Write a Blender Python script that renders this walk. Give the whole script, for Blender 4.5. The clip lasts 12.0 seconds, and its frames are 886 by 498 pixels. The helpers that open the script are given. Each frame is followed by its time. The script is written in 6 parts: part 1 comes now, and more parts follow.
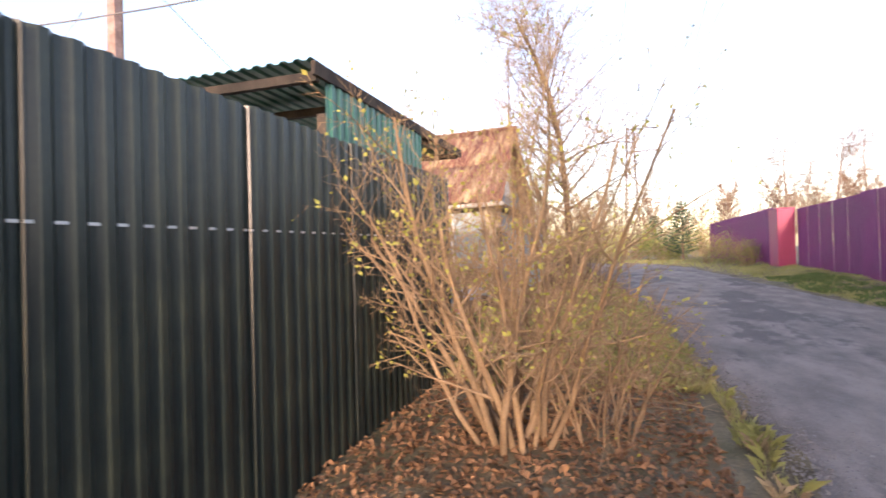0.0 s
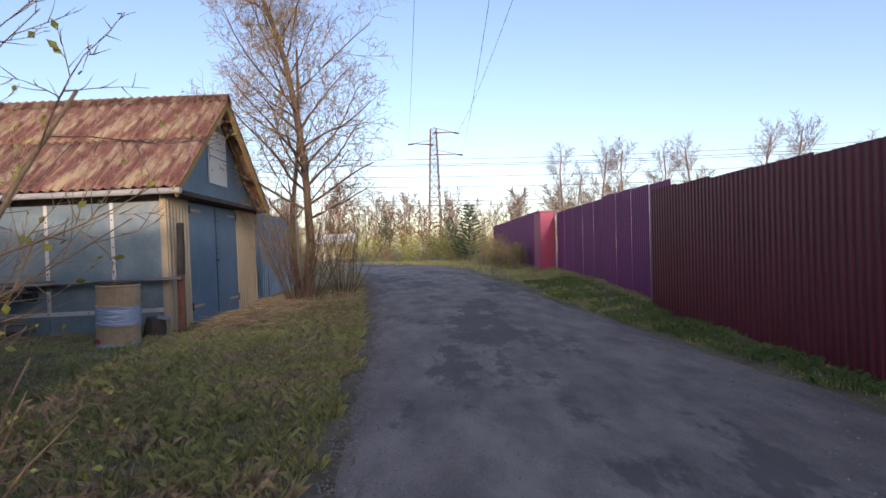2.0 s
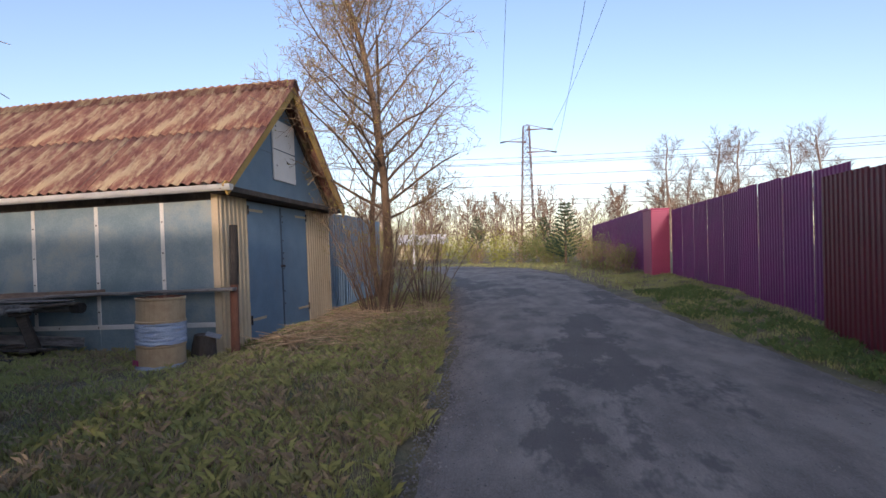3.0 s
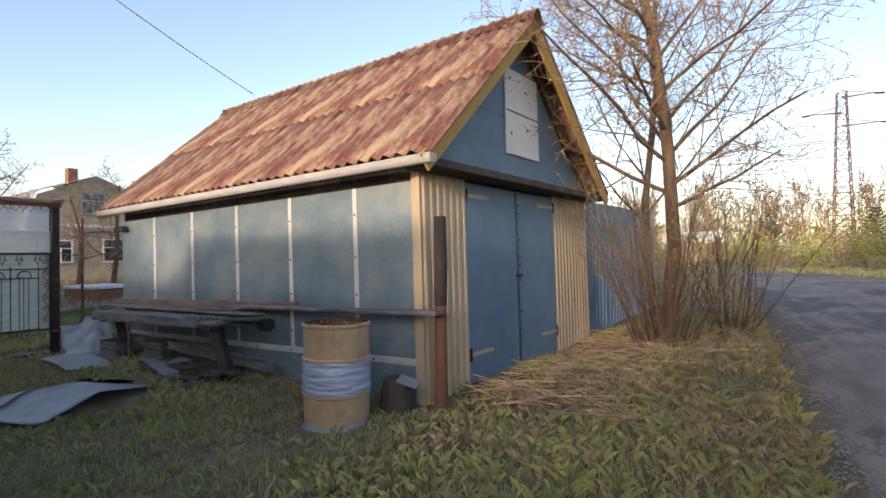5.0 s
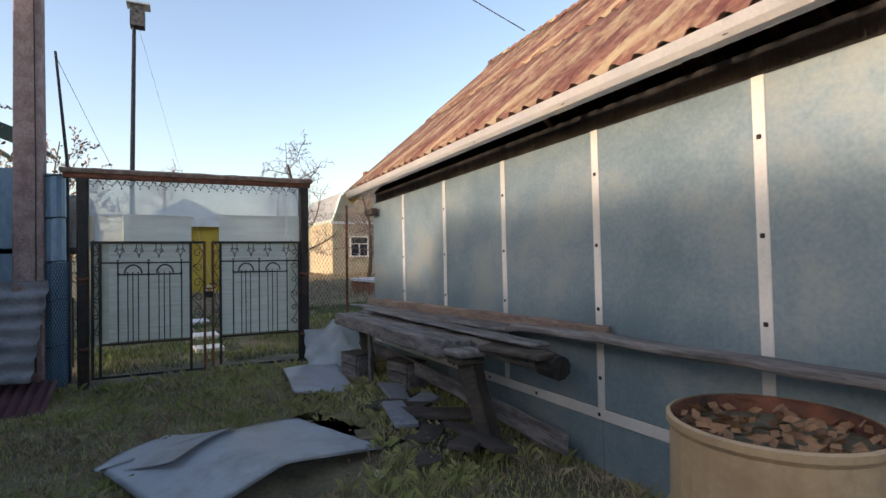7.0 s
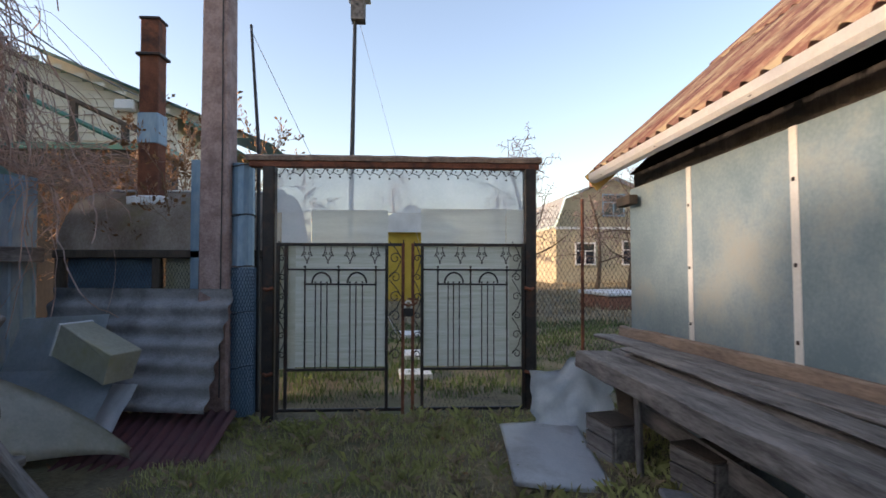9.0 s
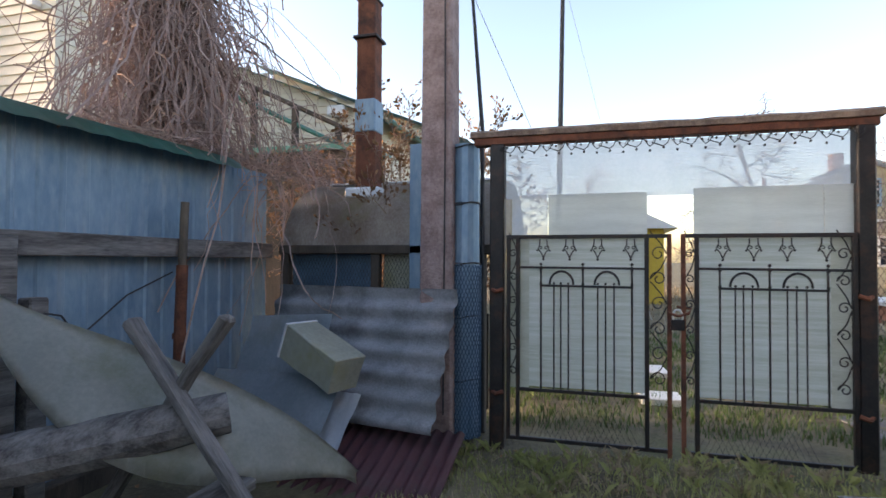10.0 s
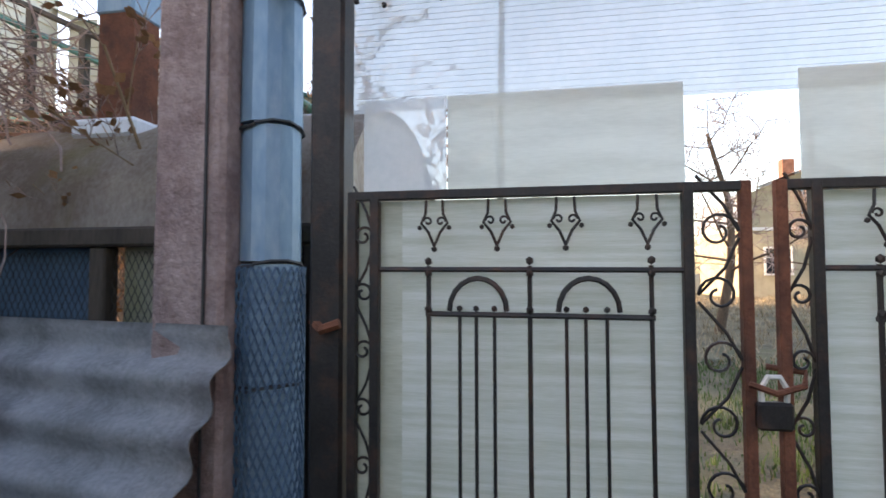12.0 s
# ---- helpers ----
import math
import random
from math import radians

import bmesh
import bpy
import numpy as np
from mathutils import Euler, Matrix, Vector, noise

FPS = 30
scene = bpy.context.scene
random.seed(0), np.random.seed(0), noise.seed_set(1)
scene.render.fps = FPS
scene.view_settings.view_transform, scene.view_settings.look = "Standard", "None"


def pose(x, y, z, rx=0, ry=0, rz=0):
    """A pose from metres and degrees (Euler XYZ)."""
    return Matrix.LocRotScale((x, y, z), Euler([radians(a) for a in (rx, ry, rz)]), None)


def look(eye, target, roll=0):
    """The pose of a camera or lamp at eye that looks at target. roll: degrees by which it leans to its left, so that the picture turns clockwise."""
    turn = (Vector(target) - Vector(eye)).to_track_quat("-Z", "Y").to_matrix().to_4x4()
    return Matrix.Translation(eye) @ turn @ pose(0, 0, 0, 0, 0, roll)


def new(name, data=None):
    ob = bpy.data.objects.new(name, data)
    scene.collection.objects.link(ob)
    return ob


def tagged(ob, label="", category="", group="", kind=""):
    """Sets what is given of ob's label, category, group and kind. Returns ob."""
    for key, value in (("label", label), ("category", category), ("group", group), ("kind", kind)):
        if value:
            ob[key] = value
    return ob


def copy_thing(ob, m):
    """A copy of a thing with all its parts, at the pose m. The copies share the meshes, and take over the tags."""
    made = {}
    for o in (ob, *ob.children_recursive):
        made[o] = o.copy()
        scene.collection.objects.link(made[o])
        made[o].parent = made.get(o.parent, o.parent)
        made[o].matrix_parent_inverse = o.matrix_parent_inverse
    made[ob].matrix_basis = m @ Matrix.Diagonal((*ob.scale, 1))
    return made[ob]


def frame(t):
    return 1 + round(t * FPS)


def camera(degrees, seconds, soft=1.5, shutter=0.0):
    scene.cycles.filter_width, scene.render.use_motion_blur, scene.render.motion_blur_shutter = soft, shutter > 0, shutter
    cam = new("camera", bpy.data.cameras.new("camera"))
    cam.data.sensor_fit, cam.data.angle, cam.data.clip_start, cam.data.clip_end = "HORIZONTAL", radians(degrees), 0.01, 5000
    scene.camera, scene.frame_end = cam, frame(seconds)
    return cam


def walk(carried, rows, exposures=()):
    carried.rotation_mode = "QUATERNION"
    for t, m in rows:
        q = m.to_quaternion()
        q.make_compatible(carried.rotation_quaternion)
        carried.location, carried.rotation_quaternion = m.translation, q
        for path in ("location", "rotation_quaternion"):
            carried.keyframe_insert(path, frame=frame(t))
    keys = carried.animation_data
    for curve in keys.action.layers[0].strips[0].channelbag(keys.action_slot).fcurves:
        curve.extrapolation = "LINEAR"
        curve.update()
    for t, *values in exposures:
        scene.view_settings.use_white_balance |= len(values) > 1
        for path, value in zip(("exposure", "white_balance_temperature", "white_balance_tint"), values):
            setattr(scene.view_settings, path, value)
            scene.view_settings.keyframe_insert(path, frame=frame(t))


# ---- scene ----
cam = camera(78.8, 12.0, shutter=0.1)
# seconds, place, heading to the left of +y, upward tilt, lean
ROWS = [
    (0, -0.007, -0.122, 1.49, 18.39, 0.6, -1.5),
    (0.5, 0.692, 0.528, 1.543, -1.06, 0.2, -1.6),
    (1, 1.246, 1.204, 1.543, -3.96, 0.06, -1.5),
    (1.5, 1.483, 1.857, 1.521, -3.87, 0.09, -1.3),
    (2, 1.602, 2.741, 1.54, -0.83, 0.06, -1.2),
    (2.5, 1.597, 3.689, 1.586, 3.93, 0.17, -1.2),
    (4.5, 0.862, 6.829, 1.71, 27.38, 0.4, -0.7),
    (5, 0.437, 7.541, 1.714, 35.8, 0.49, -0.6),
    (5.5, -0.065, 8.062, 1.749, 44.86, 0.43, -0.4),
    (6, -0.784, 8.508, 1.634, 52.4, 0.66, -0.1),
    (6.5, -1.484, 8.905, 1.623, 59.39, 0.49, -0.3),
    (8.5, -3.777, 9.923, 1.643, 76.82, 1.03, -0.4),
    (9, -4.21, 9.674, 1.627, 86.85, 1.29, 0.1),
    (9.5, -4.647, 9.396, 1.585, 95.31, 1.32, 0.2),
    (10, -5.114, 9.076, 1.596, 105.73, 1.23, 0.3),
    (10.5, -5.642, 8.823, 1.631, 109, 1, 0.5),
    (11, -6.225, 8.702, 1.647, 108.93, 1.09, 0.3),
    (11.5, -6.975, 8.782, 1.616, 107.25, 0.8, -0.1),
    (12, -7.587, 9.032, 1.537, 100.56, 2.58, -0.1),
]
EXPOSURES = [(0.0, 2.1, 6900, 30), (0.6, 1.2, 6500, 28), (1.2, 0.95, 6200, 26), (2.7, 0.9, 6100, 25), (4.5, 1.25, 6500, 22), (5.9, 1.45, 6800, 20), (6.7, 1.4, 6700, 20), (8.5, 1.45, 7000, 22), (9.5, 1.8, 7000, 22), (10.5, 2.3, 7100, 24), (11.0, 2.35, 7200, 24), (12.0, 2.5, 7400, 24)]
walk(cam, [(t, pose(x, y, z, 90 + pitch, 0, heading) @ pose(0, 0, 0, 0, 0, lean)) for t, x, y, z, heading, pitch, lean in ROWS], EXPOSURES)

# ---- light: a low, warm evening sun behind the houses, and a clear sky ----
SUN_TO = Vector((0.12, -0.99, 0.0)).normalized()
SUN_ELEV = radians(11.0)
world = bpy.data.worlds.new("evening_sky")
scene.world = world
world.use_nodes = True
_wn, _wl = world.node_tree.nodes, world.node_tree.links
_sky = _wn.new("ShaderNodeTexSky")
_sky.sky_type, _sky.sun_disc = "NISHITA", False
_sky.sun_elevation = SUN_ELEV
_sky.sun_rotation = math.atan2(SUN_TO.x, SUN_TO.y)
_sky.air_density, _sky.dust_density, _sky.ozone_density = 1.0, 1.5, 1.2
_bg = _wn["Background"]
_bg.inputs["Strength"].default_value = 0.15
_wl.new(_sky.outputs["Color"], _bg.inputs["Color"])

sun_data = bpy.data.lights.new("sun", "SUN")
sun_data.energy, sun_data.angle, sun_data.color = 1.35, radians(4.0), (1.0, 0.83, 0.64)
sun = new("sun", sun_data)
_d = Vector((SUN_TO.x * math.cos(SUN_ELEV), SUN_TO.y * math.cos(SUN_ELEV), math.sin(SUN_ELEV)))
sun.matrix_world = look(_d * 60, (0, 0, 0))


# ---- materials ----
def surface(name, dark, light, rough=0.7, metal=0.0, scale=3.0, fine=60.0, bump=0.3, bump_scale=None, stain=None, stain_scale=1.2,
            stain_amount=0.5, stretch=(1, 1, 1), stain_edge=(0.5, 0.68), vary=0.0, rough_var=0.1, spec=None, through_light=0.0, depth=0.01):
    """A node material: two colours mixed by coarse and fine noise, a stain layer with its own shape, uneven gloss and relief."""
    m = bpy.data.materials.new(name)
    m.use_nodes = True
    n, l = m.node_tree.nodes, m.node_tree.links
    b = n["Principled BSDF"]
    tc = n.new("ShaderNodeTexCoord")
    mp = n.new("ShaderNodeMapping")
    mp.inputs["Scale"].default_value = stretch
    l.new(tc.outputs["Object"], mp.inputs["Vector"])

    def tex(s, detail=4.0, rough_=0.6):
        t = n.new("ShaderNodeTexNoise")
        t.inputs["Scale"].default_value, t.inputs["Detail"].default_value, t.inputs["Roughness"].default_value = s, detail, rough_
        l.new(mp.outputs["Vector"], t.inputs["Vector"])
        return t

    def ramp(src, lo, hi):
        r = n.new("ShaderNodeMapRange")
        r.inputs["From Min"].default_value, r.inputs["From Max"].default_value = lo, hi
        l.new(src, r.inputs["Value"])
        return r.outputs["Result"]

    def mix(fac, a, c):
        x = n.new("ShaderNodeMix")
        x.data_type = "RGBA"
        for sock, v in ((x.inputs[0], fac), (x.inputs[6], a), (x.inputs[7], c)):
            if isinstance(v, (int, float)):
                sock.default_value = v
            elif isinstance(v, tuple):
                sock.default_value = (*v, 1.0)
            else:
                l.new(v, sock)
        return x.outputs[2]

    coarse, grain = tex(scale), tex(fine, 3.0)
    both = n.new("ShaderNodeMath")
    both.operation = "MULTIPLY_ADD"
    l.new(grain.outputs["Fac"], both.inputs[0])
    both.inputs[1].default_value = 0.45
    l.new(coarse.outputs["Fac"], both.inputs[2])
    col = mix(ramp(both.outputs[0], 0.56, 0.89), dark, light)
    if stain:
        st = tex(stain_scale, 6.0, 0.7)
        x = n.new("ShaderNodeMath")
        x.operation = "MULTIPLY"
        l.new(ramp(st.outputs["Fac"], *stain_edge), x.inputs[0])
        x.inputs[1].default_value = stain_amount
        col = mix(x.outputs[0], col, stain)
    if vary:
        oi = n.new("ShaderNodeObjectInfo")
        geo = n.new("ShaderNodeNewGeometry")
        add = n.new("ShaderNodeMath")
        l.new(oi.outputs["Random"], add.inputs[0])
        l.new(geo.outputs["Random Per Island"], add.inputs[1])
        hs = n.new("ShaderNodeHueSaturation")
        r = n.new("ShaderNodeMapRange")
        r.inputs["From Max"].default_value = 2.0
        r.inputs["To Min"].default_value, r.inputs["To Max"].default_value = 1.0 - vary, 1.0 + vary
        l.new(add.outputs[0], r.inputs["Value"])
        l.new(r.outputs["Result"], hs.inputs["Value"])
        l.new(col, hs.inputs["Color"])
        col = hs.outputs["Color"]
    l.new(col, b.inputs["Base Color"])
    rr = n.new("ShaderNodeMapRange")
    rr.inputs["To Min"].default_value, rr.inputs["To Max"].default_value = max(rough - rough_var, 0.02), min(rough + rough_var, 1.0)
    l.new(coarse.outputs["Fac"], rr.inputs["Value"])
    l.new(rr.outputs["Result"], b.inputs["Roughness"])
    b.inputs["Metallic"].default_value = metal
    if spec is not None:
        b.inputs["Specular IOR Level"].default_value = spec
    if through_light:
        b.inputs["Transmission Weight"].default_value = through_light
    if bump:
        bt = tex(bump_scale or fine, 4.0, 0.65)
        bp = n.new("ShaderNodeBump")
        bp.inputs["Strength"].default_value, bp.inputs["Distance"].default_value = bump, depth
        l.new(bt.outputs["Fac"], bp.inputs["Height"])
        l.new(bp.outputs["Normal"], b.inputs["Normal"])
    return m


def translucent(name, dark, light, share=0.6, stretch=(1, 1, 1), scale=3.0):
    """Milky plastic that lets part of the light through."""
    m = surface(name, dark, light, 0.35, 0.0, scale, 40.0, 0.1, stretch=stretch)
    n, l = m.node_tree.nodes, m.node_tree.links
    b = n["Principled BSDF"]
    t = n.new("ShaderNodeBsdfTranslucent")
    src = b.inputs["Base Color"].links[0].from_socket
    l.new(src, t.inputs["Color"])
    x = n.new("ShaderNodeMixShader")
    x.inputs[0].default_value = share
    l.new(b.outputs[0], x.inputs[1])
    l.new(t.outputs[0], x.inputs[2])
    l.new(x.outputs[0], n["Material Output"].inputs["Surface"])
    return m


def see_through(m, share):
    """Lets a share of the view through a milky sheet unbent."""
    n, l = m.node_tree.nodes, m.node_tree.links
    out = n["Material Output"].inputs["Surface"]
    src = out.links[0].from_socket
    t = n.new("ShaderNodeBsdfTransparent")
    x = n.new("ShaderNodeMixShader")
    x.inputs[0].default_value = share
    l.new(src, x.inputs[1])
    l.new(t.outputs[0], x.inputs[2])
    l.new(x.outputs[0], out)
    return m


MAT = {}
MAT["soil"] = surface("grassy_soil", (0.095, 0.075, 0.045), (0.23, 0.19, 0.11), 0.95, 0, 1.6, 30, 0.9, stain=(0.11, 0.12, 0.045), stain_scale=0.7, stain_amount=0.8, depth=0.03)
MAT["asphalt"] = surface("worn_asphalt", (0.135, 0.117, 0.104), (0.265, 0.232, 0.205), 0.95, 0, 2.6, 90, 1.0, stain=(0.085, 0.075, 0.072), stain_scale=0.62, stain_amount=0.75, stain_edge=(0.53, 0.57), bump_scale=45, stretch=(1.0, 0.45, 1.0), depth=0.012)
MAT["maroon"] = surface("maroon_painted_steel", (0.085, 0.008, 0.018), (0.12, 0.013, 0.026), 0.45, 0, 1.0, 30, 0.03, vary=0.08)
MAT["purple"] = surface("purple_painted_steel", (0.16, 0.025, 0.12), (0.22, 0.035, 0.16), 0.5, 0, 0.8, 30, 0.03, vary=0.12)
# redder and brighter than the purple of the fence beside it
MAT["crimson"] = surface("crimson_steel", (0.33, 0.035, 0.10), (0.40, 0.05, 0.13), 0.5, 0, 0.8, 30, 0.03)
MAT["green_steel"] = surface("dark_green_painted_steel", (0.012, 0.02, 0.018), (0.024, 0.034, 0.028), 0.34, 0, 1.0, 30, 0.02, stain=(0.06, 0.07, 0.04), stain_scale=1.0, stain_amount=0.35)
# the tan stain is mottling plus warm sun on the wall, put into the colour
MAT["zinc"] = surface("pale_blue_galvanised_sheet", (0.165, 0.235, 0.27), (0.275, 0.35, 0.38), 0.42, 0.3, 1.5, 45, 0.06, stain=(0.34, 0.335, 0.28), stain_scale=1.5, stain_amount=0.65, vary=0.07, rough_var=0.12)
# bare zinc; also colours the line of leaking light on the green fence
MAT["zinc_and_light_strip"] = surface("bright_zinc_and_light_strip", (0.58, 0.57, 0.53), (0.74, 0.72, 0.68), 0.45, 0.2, 2, 60, 0.05)
MAT["blue_paint"] = surface("blue_painted_steel_doors", (0.10, 0.175, 0.25), (0.145, 0.23, 0.31), 0.5, 0, 2.4, 40, 0.08, stain=(0.16, 0.20, 0.24), stain_scale=2.0, stain_amount=0.35)
MAT["cream_steel"] = surface("cream_corrugated_steel", (0.42, 0.33, 0.21), (0.52, 0.43, 0.29), 0.55, 0, 1.5, 40, 0.05, stain=(0.3, 0.2, 0.11), stain_scale=3, stain_amount=0.4, stretch=(1, 1, .3))
MAT["roof"] = surface("rusty_red_fibre_cement", (0.115, 0.038, 0.036), (0.27, 0.15, 0.105), 0.95, 0, 7.0, 60, 0.6, stain=(0.42, 0.35, 0.22), stain_scale=4.5, stain_amount=0.8, stain_edge=(0.49, 0.60), stretch=(1, .22, .22), vary=0.12, depth=0.006)
MAT["ochre_wood"] = surface("ochre_painted_board", (0.40, 0.25, 0.06), (0.52, 0.34, 0.10), 0.7, 0, 3, 60, 0.2, stretch=(1, .3, .3))
MAT["grey_wood"] = surface("weathered_grey_wood", (0.07, 0.064, 0.06), (0.23, 0.215, 0.205), 0.9, 0, 14, 90, 0.6, stretch=(.15, 1, 1), depth=0.006)
MAT["dark_wood"] = surface("dark_old_wood", (0.035, 0.028, 0.022), (0.09, 0.07, 0.055), 0.9, 0, 4, 60, 0.5, stretch=(1, 1, .2))
MAT["white_paint"] = surface("white_painted_metal", (0.66, 0.65, 0.62), (0.8, 0.79, 0.76), 0.4, 0, 2, 50, 0.05, stain=(0.45, 0.38, 0.28), stain_scale=4, stain_amount=0.3)
MAT["rust"] = surface("rusty_steel", (0.10, 0.035, 0.02), (0.24, 0.09, 0.05), 0.85, 0.2, 6, 80, 0.5, stain=(0.03, 0.022, 0.02), stain_scale=5, stain_amount=0.8)
MAT["black_steel"] = surface("black_painted_steel", (0.012, 0.011, 0.012), (0.03, 0.027, 0.026), 0.5, 0.3, 6, 80, 0.2, stain=(0.09, 0.04, 0.025), stain_scale=7, stain_amount=0.6)
MAT["bark"] = surface("grey_brown_bark", (0.085, 0.055, 0.036), (0.19, 0.13, 0.085), 0.95, 0, 6, 70, 0.7, stretch=(1, 1, .35))
MAT["twig"] = surface("pale_brown_twig", (0.19, 0.125, 0.07), (0.35, 0.245, 0.145), 0.85, 0, 4, 60, 0.1, vary=0.25)
MAT["bud"] = surface("yellow_green_young_leaf", (0.22, 0.24, 0.04), (0.42, 0.40, 0.08), 0.6, 0, 4, 60, 0.0, vary=0.3)
MAT["cardboard"] = surface("tan_cardboard_tub", (0.38, 0.27, 0.16), (0.50, 0.37, 0.23), 0.8, 0, 3, 60, 0.1, stain=(0.27, 0.18, 0.10), stain_scale=3, stain_amount=0.4)
MAT["concrete"] = surface("pinkish_concrete_pole", (0.22, 0.15, 0.14), (0.40, 0.30, 0.28), 0.95, 0, 6, 40, 1.0, bump_scale=28, depth=0.02)
MAT["brick"] = surface("old_red_brick_base", (0.16, 0.07, 0.045), (0.28, 0.13, 0.085), 0.9, 0, 6, 50, 0.5, stain=(0.10, 0.08, 0.06), stain_scale=4, stain_amount=0.6)
MAT["blue_dark"] = surface("dark_blue_seam", (0.03, 0.05, 0.08), (0.05, 0.08, 0.12), 0.6)
MAT["fence_blue"] = surface("weathered_blue_zinc_fence", (0.13, 0.23, 0.33), (0.25, 0.36, 0.45), 0.5, 0.25, 2.0, 28, 0.1, stain=(0.36, 0.43, 0.48), stain_scale=5, stain_amount=0.5, stretch=(1, 1, .35), vary=0.1)
MAT["green_roof"] = surface("green_metal_roof", (0.02, 0.11, 0.085), (0.035, 0.17, 0.13), 0.4, 0, 1.5, 30, 0.03, stain=(0.09, 0.13, 0.10), stain_scale=2, stain_amount=0.4)
MAT["asbestos"] = surface("mossy_grey_fibre_cement", (0.16, 0.17, 0.18), (0.30, 0.31, 0.33), 0.9, 0, 2.5, 60, 0.3, stain=(0.08, 0.075, 0.085), stain_scale=3, stain_amount=0.7)
MAT["grey_sheet"] = surface("dull_grey_zinc_sheet", (0.64, 0.67, 0.70), (0.78, 0.80, 0.82), 0.32, 0.05, 2, 40, 0.06, stain=(0.22, 0.22, 0.20), stain_scale=2, stain_amount=0.5)
MAT["moss_sheet"] = surface("yellow_green_stained_sheet", (0.26, 0.265, 0.21), (0.39, 0.385, 0.31), 0.55, 0.1, 2, 40, 0.1, stain=(0.25, 0.25, 0.12), stain_scale=2.5, stain_amount=0.7)
MAT["tank"] = surface("rust_streaked_tank", (0.27, 0.20, 0.155), (0.50, 0.44, 0.37), 0.7, 0.2, 2.5, 60, 0.3, stain=(0.24, 0.20, 0.08), stain_scale=1.8, stain_amount=0.75, stretch=(1, 1, .5))
MAT["siding"] = surface("cream_vinyl_siding", (0.62, 0.56, 0.44), (0.72, 0.66, 0.54), 0.55, 0, 1, 30, 0.03, vary=0.03)
MAT["glass"] = surface("dark_window_glass", (0.02, 0.025, 0.03), (0.04, 0.05, 0.06), 0.06, 0, 2, 30, 0.0, rough_var=0.02)
MAT["vine"] = surface("dry_brown_vine", (0.19, 0.13, 0.11), (0.37, 0.27, 0.235), 0.9, 0, 4, 60, 0.0, vary=0.3)
MAT["film"] = surface("pale_blue_stretch_film", (0.34, 0.41, 0.52), (0.58, 0.62, 0.70), 0.22, 0.15, 6, 60, 0.4, bump_scale=14, stain=(0.18, 0.28, 0.55), stain_scale=6, stain_amount=0.7, stretch=(1, 1, 5), depth=0.02)
MAT["drum"] = surface("tan_painted_steel_drum", (0.40, 0.28, 0.16), (0.50, 0.36, 0.21), 0.6, 0, 3, 60, 0.08, stain=(0.28, 0.16, 0.08), stain_scale=4, stain_amount=0.5)
MAT["yellow_paint"] = surface("yellow_painted_boards", (0.50, 0.33, 0.03), (0.62, 0.42, 0.05), 0.6, 0, 2, 40, 0.1)
MAT["straw"] = surface("dry_straw", (0.25, 0.19, 0.115), (0.43, 0.335, 0.21), 0.9, 0, 4, 60, 0.0, vary=0.35)
MAT["grass"] = surface("spring_grass_blades", (0.20, 0.215, 0.065), (0.36, 0.365, 0.13), 0.8, 0, 0.6, 6, 0.0, vary=0.35, stain=(0.34, 0.28, 0.15), stain_scale=0.5, stain_amount=0.8)
MAT["dry_leaf"] = surface("dry_brown_leaf", (0.20, 0.10, 0.045), (0.36, 0.20, 0.10), 0.85, 0, 3, 60, 0.0, vary=0.4)
MAT["needle"] = surface("dark_green_pine_needles", (0.025, 0.05, 0.02), (0.05, 0.085, 0.035), 0.8, 0, 3, 60, 0.0, vary=0.3)
MAT["shrub_leaf"] = surface("yellow_green_shrub_leaf", (0.13, 0.15, 0.035), (0.24, 0.24, 0.06), 0.8, 0, 0.4, 6, 0.0, vary=0.35)
MAT["pole_wood"] = surface("grey_tarred_pole", (0.10, 0.08, 0.06), (0.22, 0.17, 0.13), 0.9, 0, 5, 60, 0.3, stretch=(1, 1, .2))
MAT["wire"] = surface("dark_cable", (0.02, 0.02, 0.02), (0.04, 0.04, 0.045), 0.6)
MAT["porcelain"] = surface("white_porcelain", (0.6, 0.6, 0.6), (0.75, 0.75, 0.74), 0.3)
MAT["plaster"] = surface("pale_yellow_plaster", (0.36, 0.31, 0.21), (0.45, 0.39, 0.27), 0.8, 0, 2, 40, 0.1)
MAT["grey_roof"] = surface("pale_grey_metal_roof", (0.58, 0.58, 0.57), (0.70, 0.70, 0.69), 0.5, 0.2, 2, 40, 0.05)
MAT["net"] = surface("blue_plastic_netting", (0.05, 0.10, 0.16), (0.09, 0.16, 0.24), 0.6, 0, 4, 60, 0.0)
MAT["poly_old"] = translucent("yellowed_polycarbonate", (0.60, 0.60, 0.50), (0.78, 0.78, 0.70), 0.4, (1, .5, 4))
MAT["maroon_old"] = surface("faded_maroon_corrugated", (0.07, 0.02, 0.025), (0.11, 0.04, 0.045), 0.7, 0, 3, 50, 0.1, stain=(0.06, 0.05, 0.045), stain_scale=4, stain_amount=0.5)
MAT["rust_wood"] = surface("red_brown_barked_post", (0.11, 0.045, 0.028), (0.21, 0.095, 0.055), 0.85, 0, 4, 60, 0.5, stain=(0.05, 0.035, 0.03), stain_scale=6, stain_amount=0.7, stretch=(1, 1, .3))
MAT["film_pale"] = translucent("pale_crumpled_plastic", (0.68, 0.72, 0.76), (0.84, 0.87, 0.90), 0.35)
MAT["bark_far"] = surface("pale_birch_bark", (0.20, 0.15, 0.12), (0.34, 0.27, 0.22), 0.9, 0, 4, 40, 0.0)
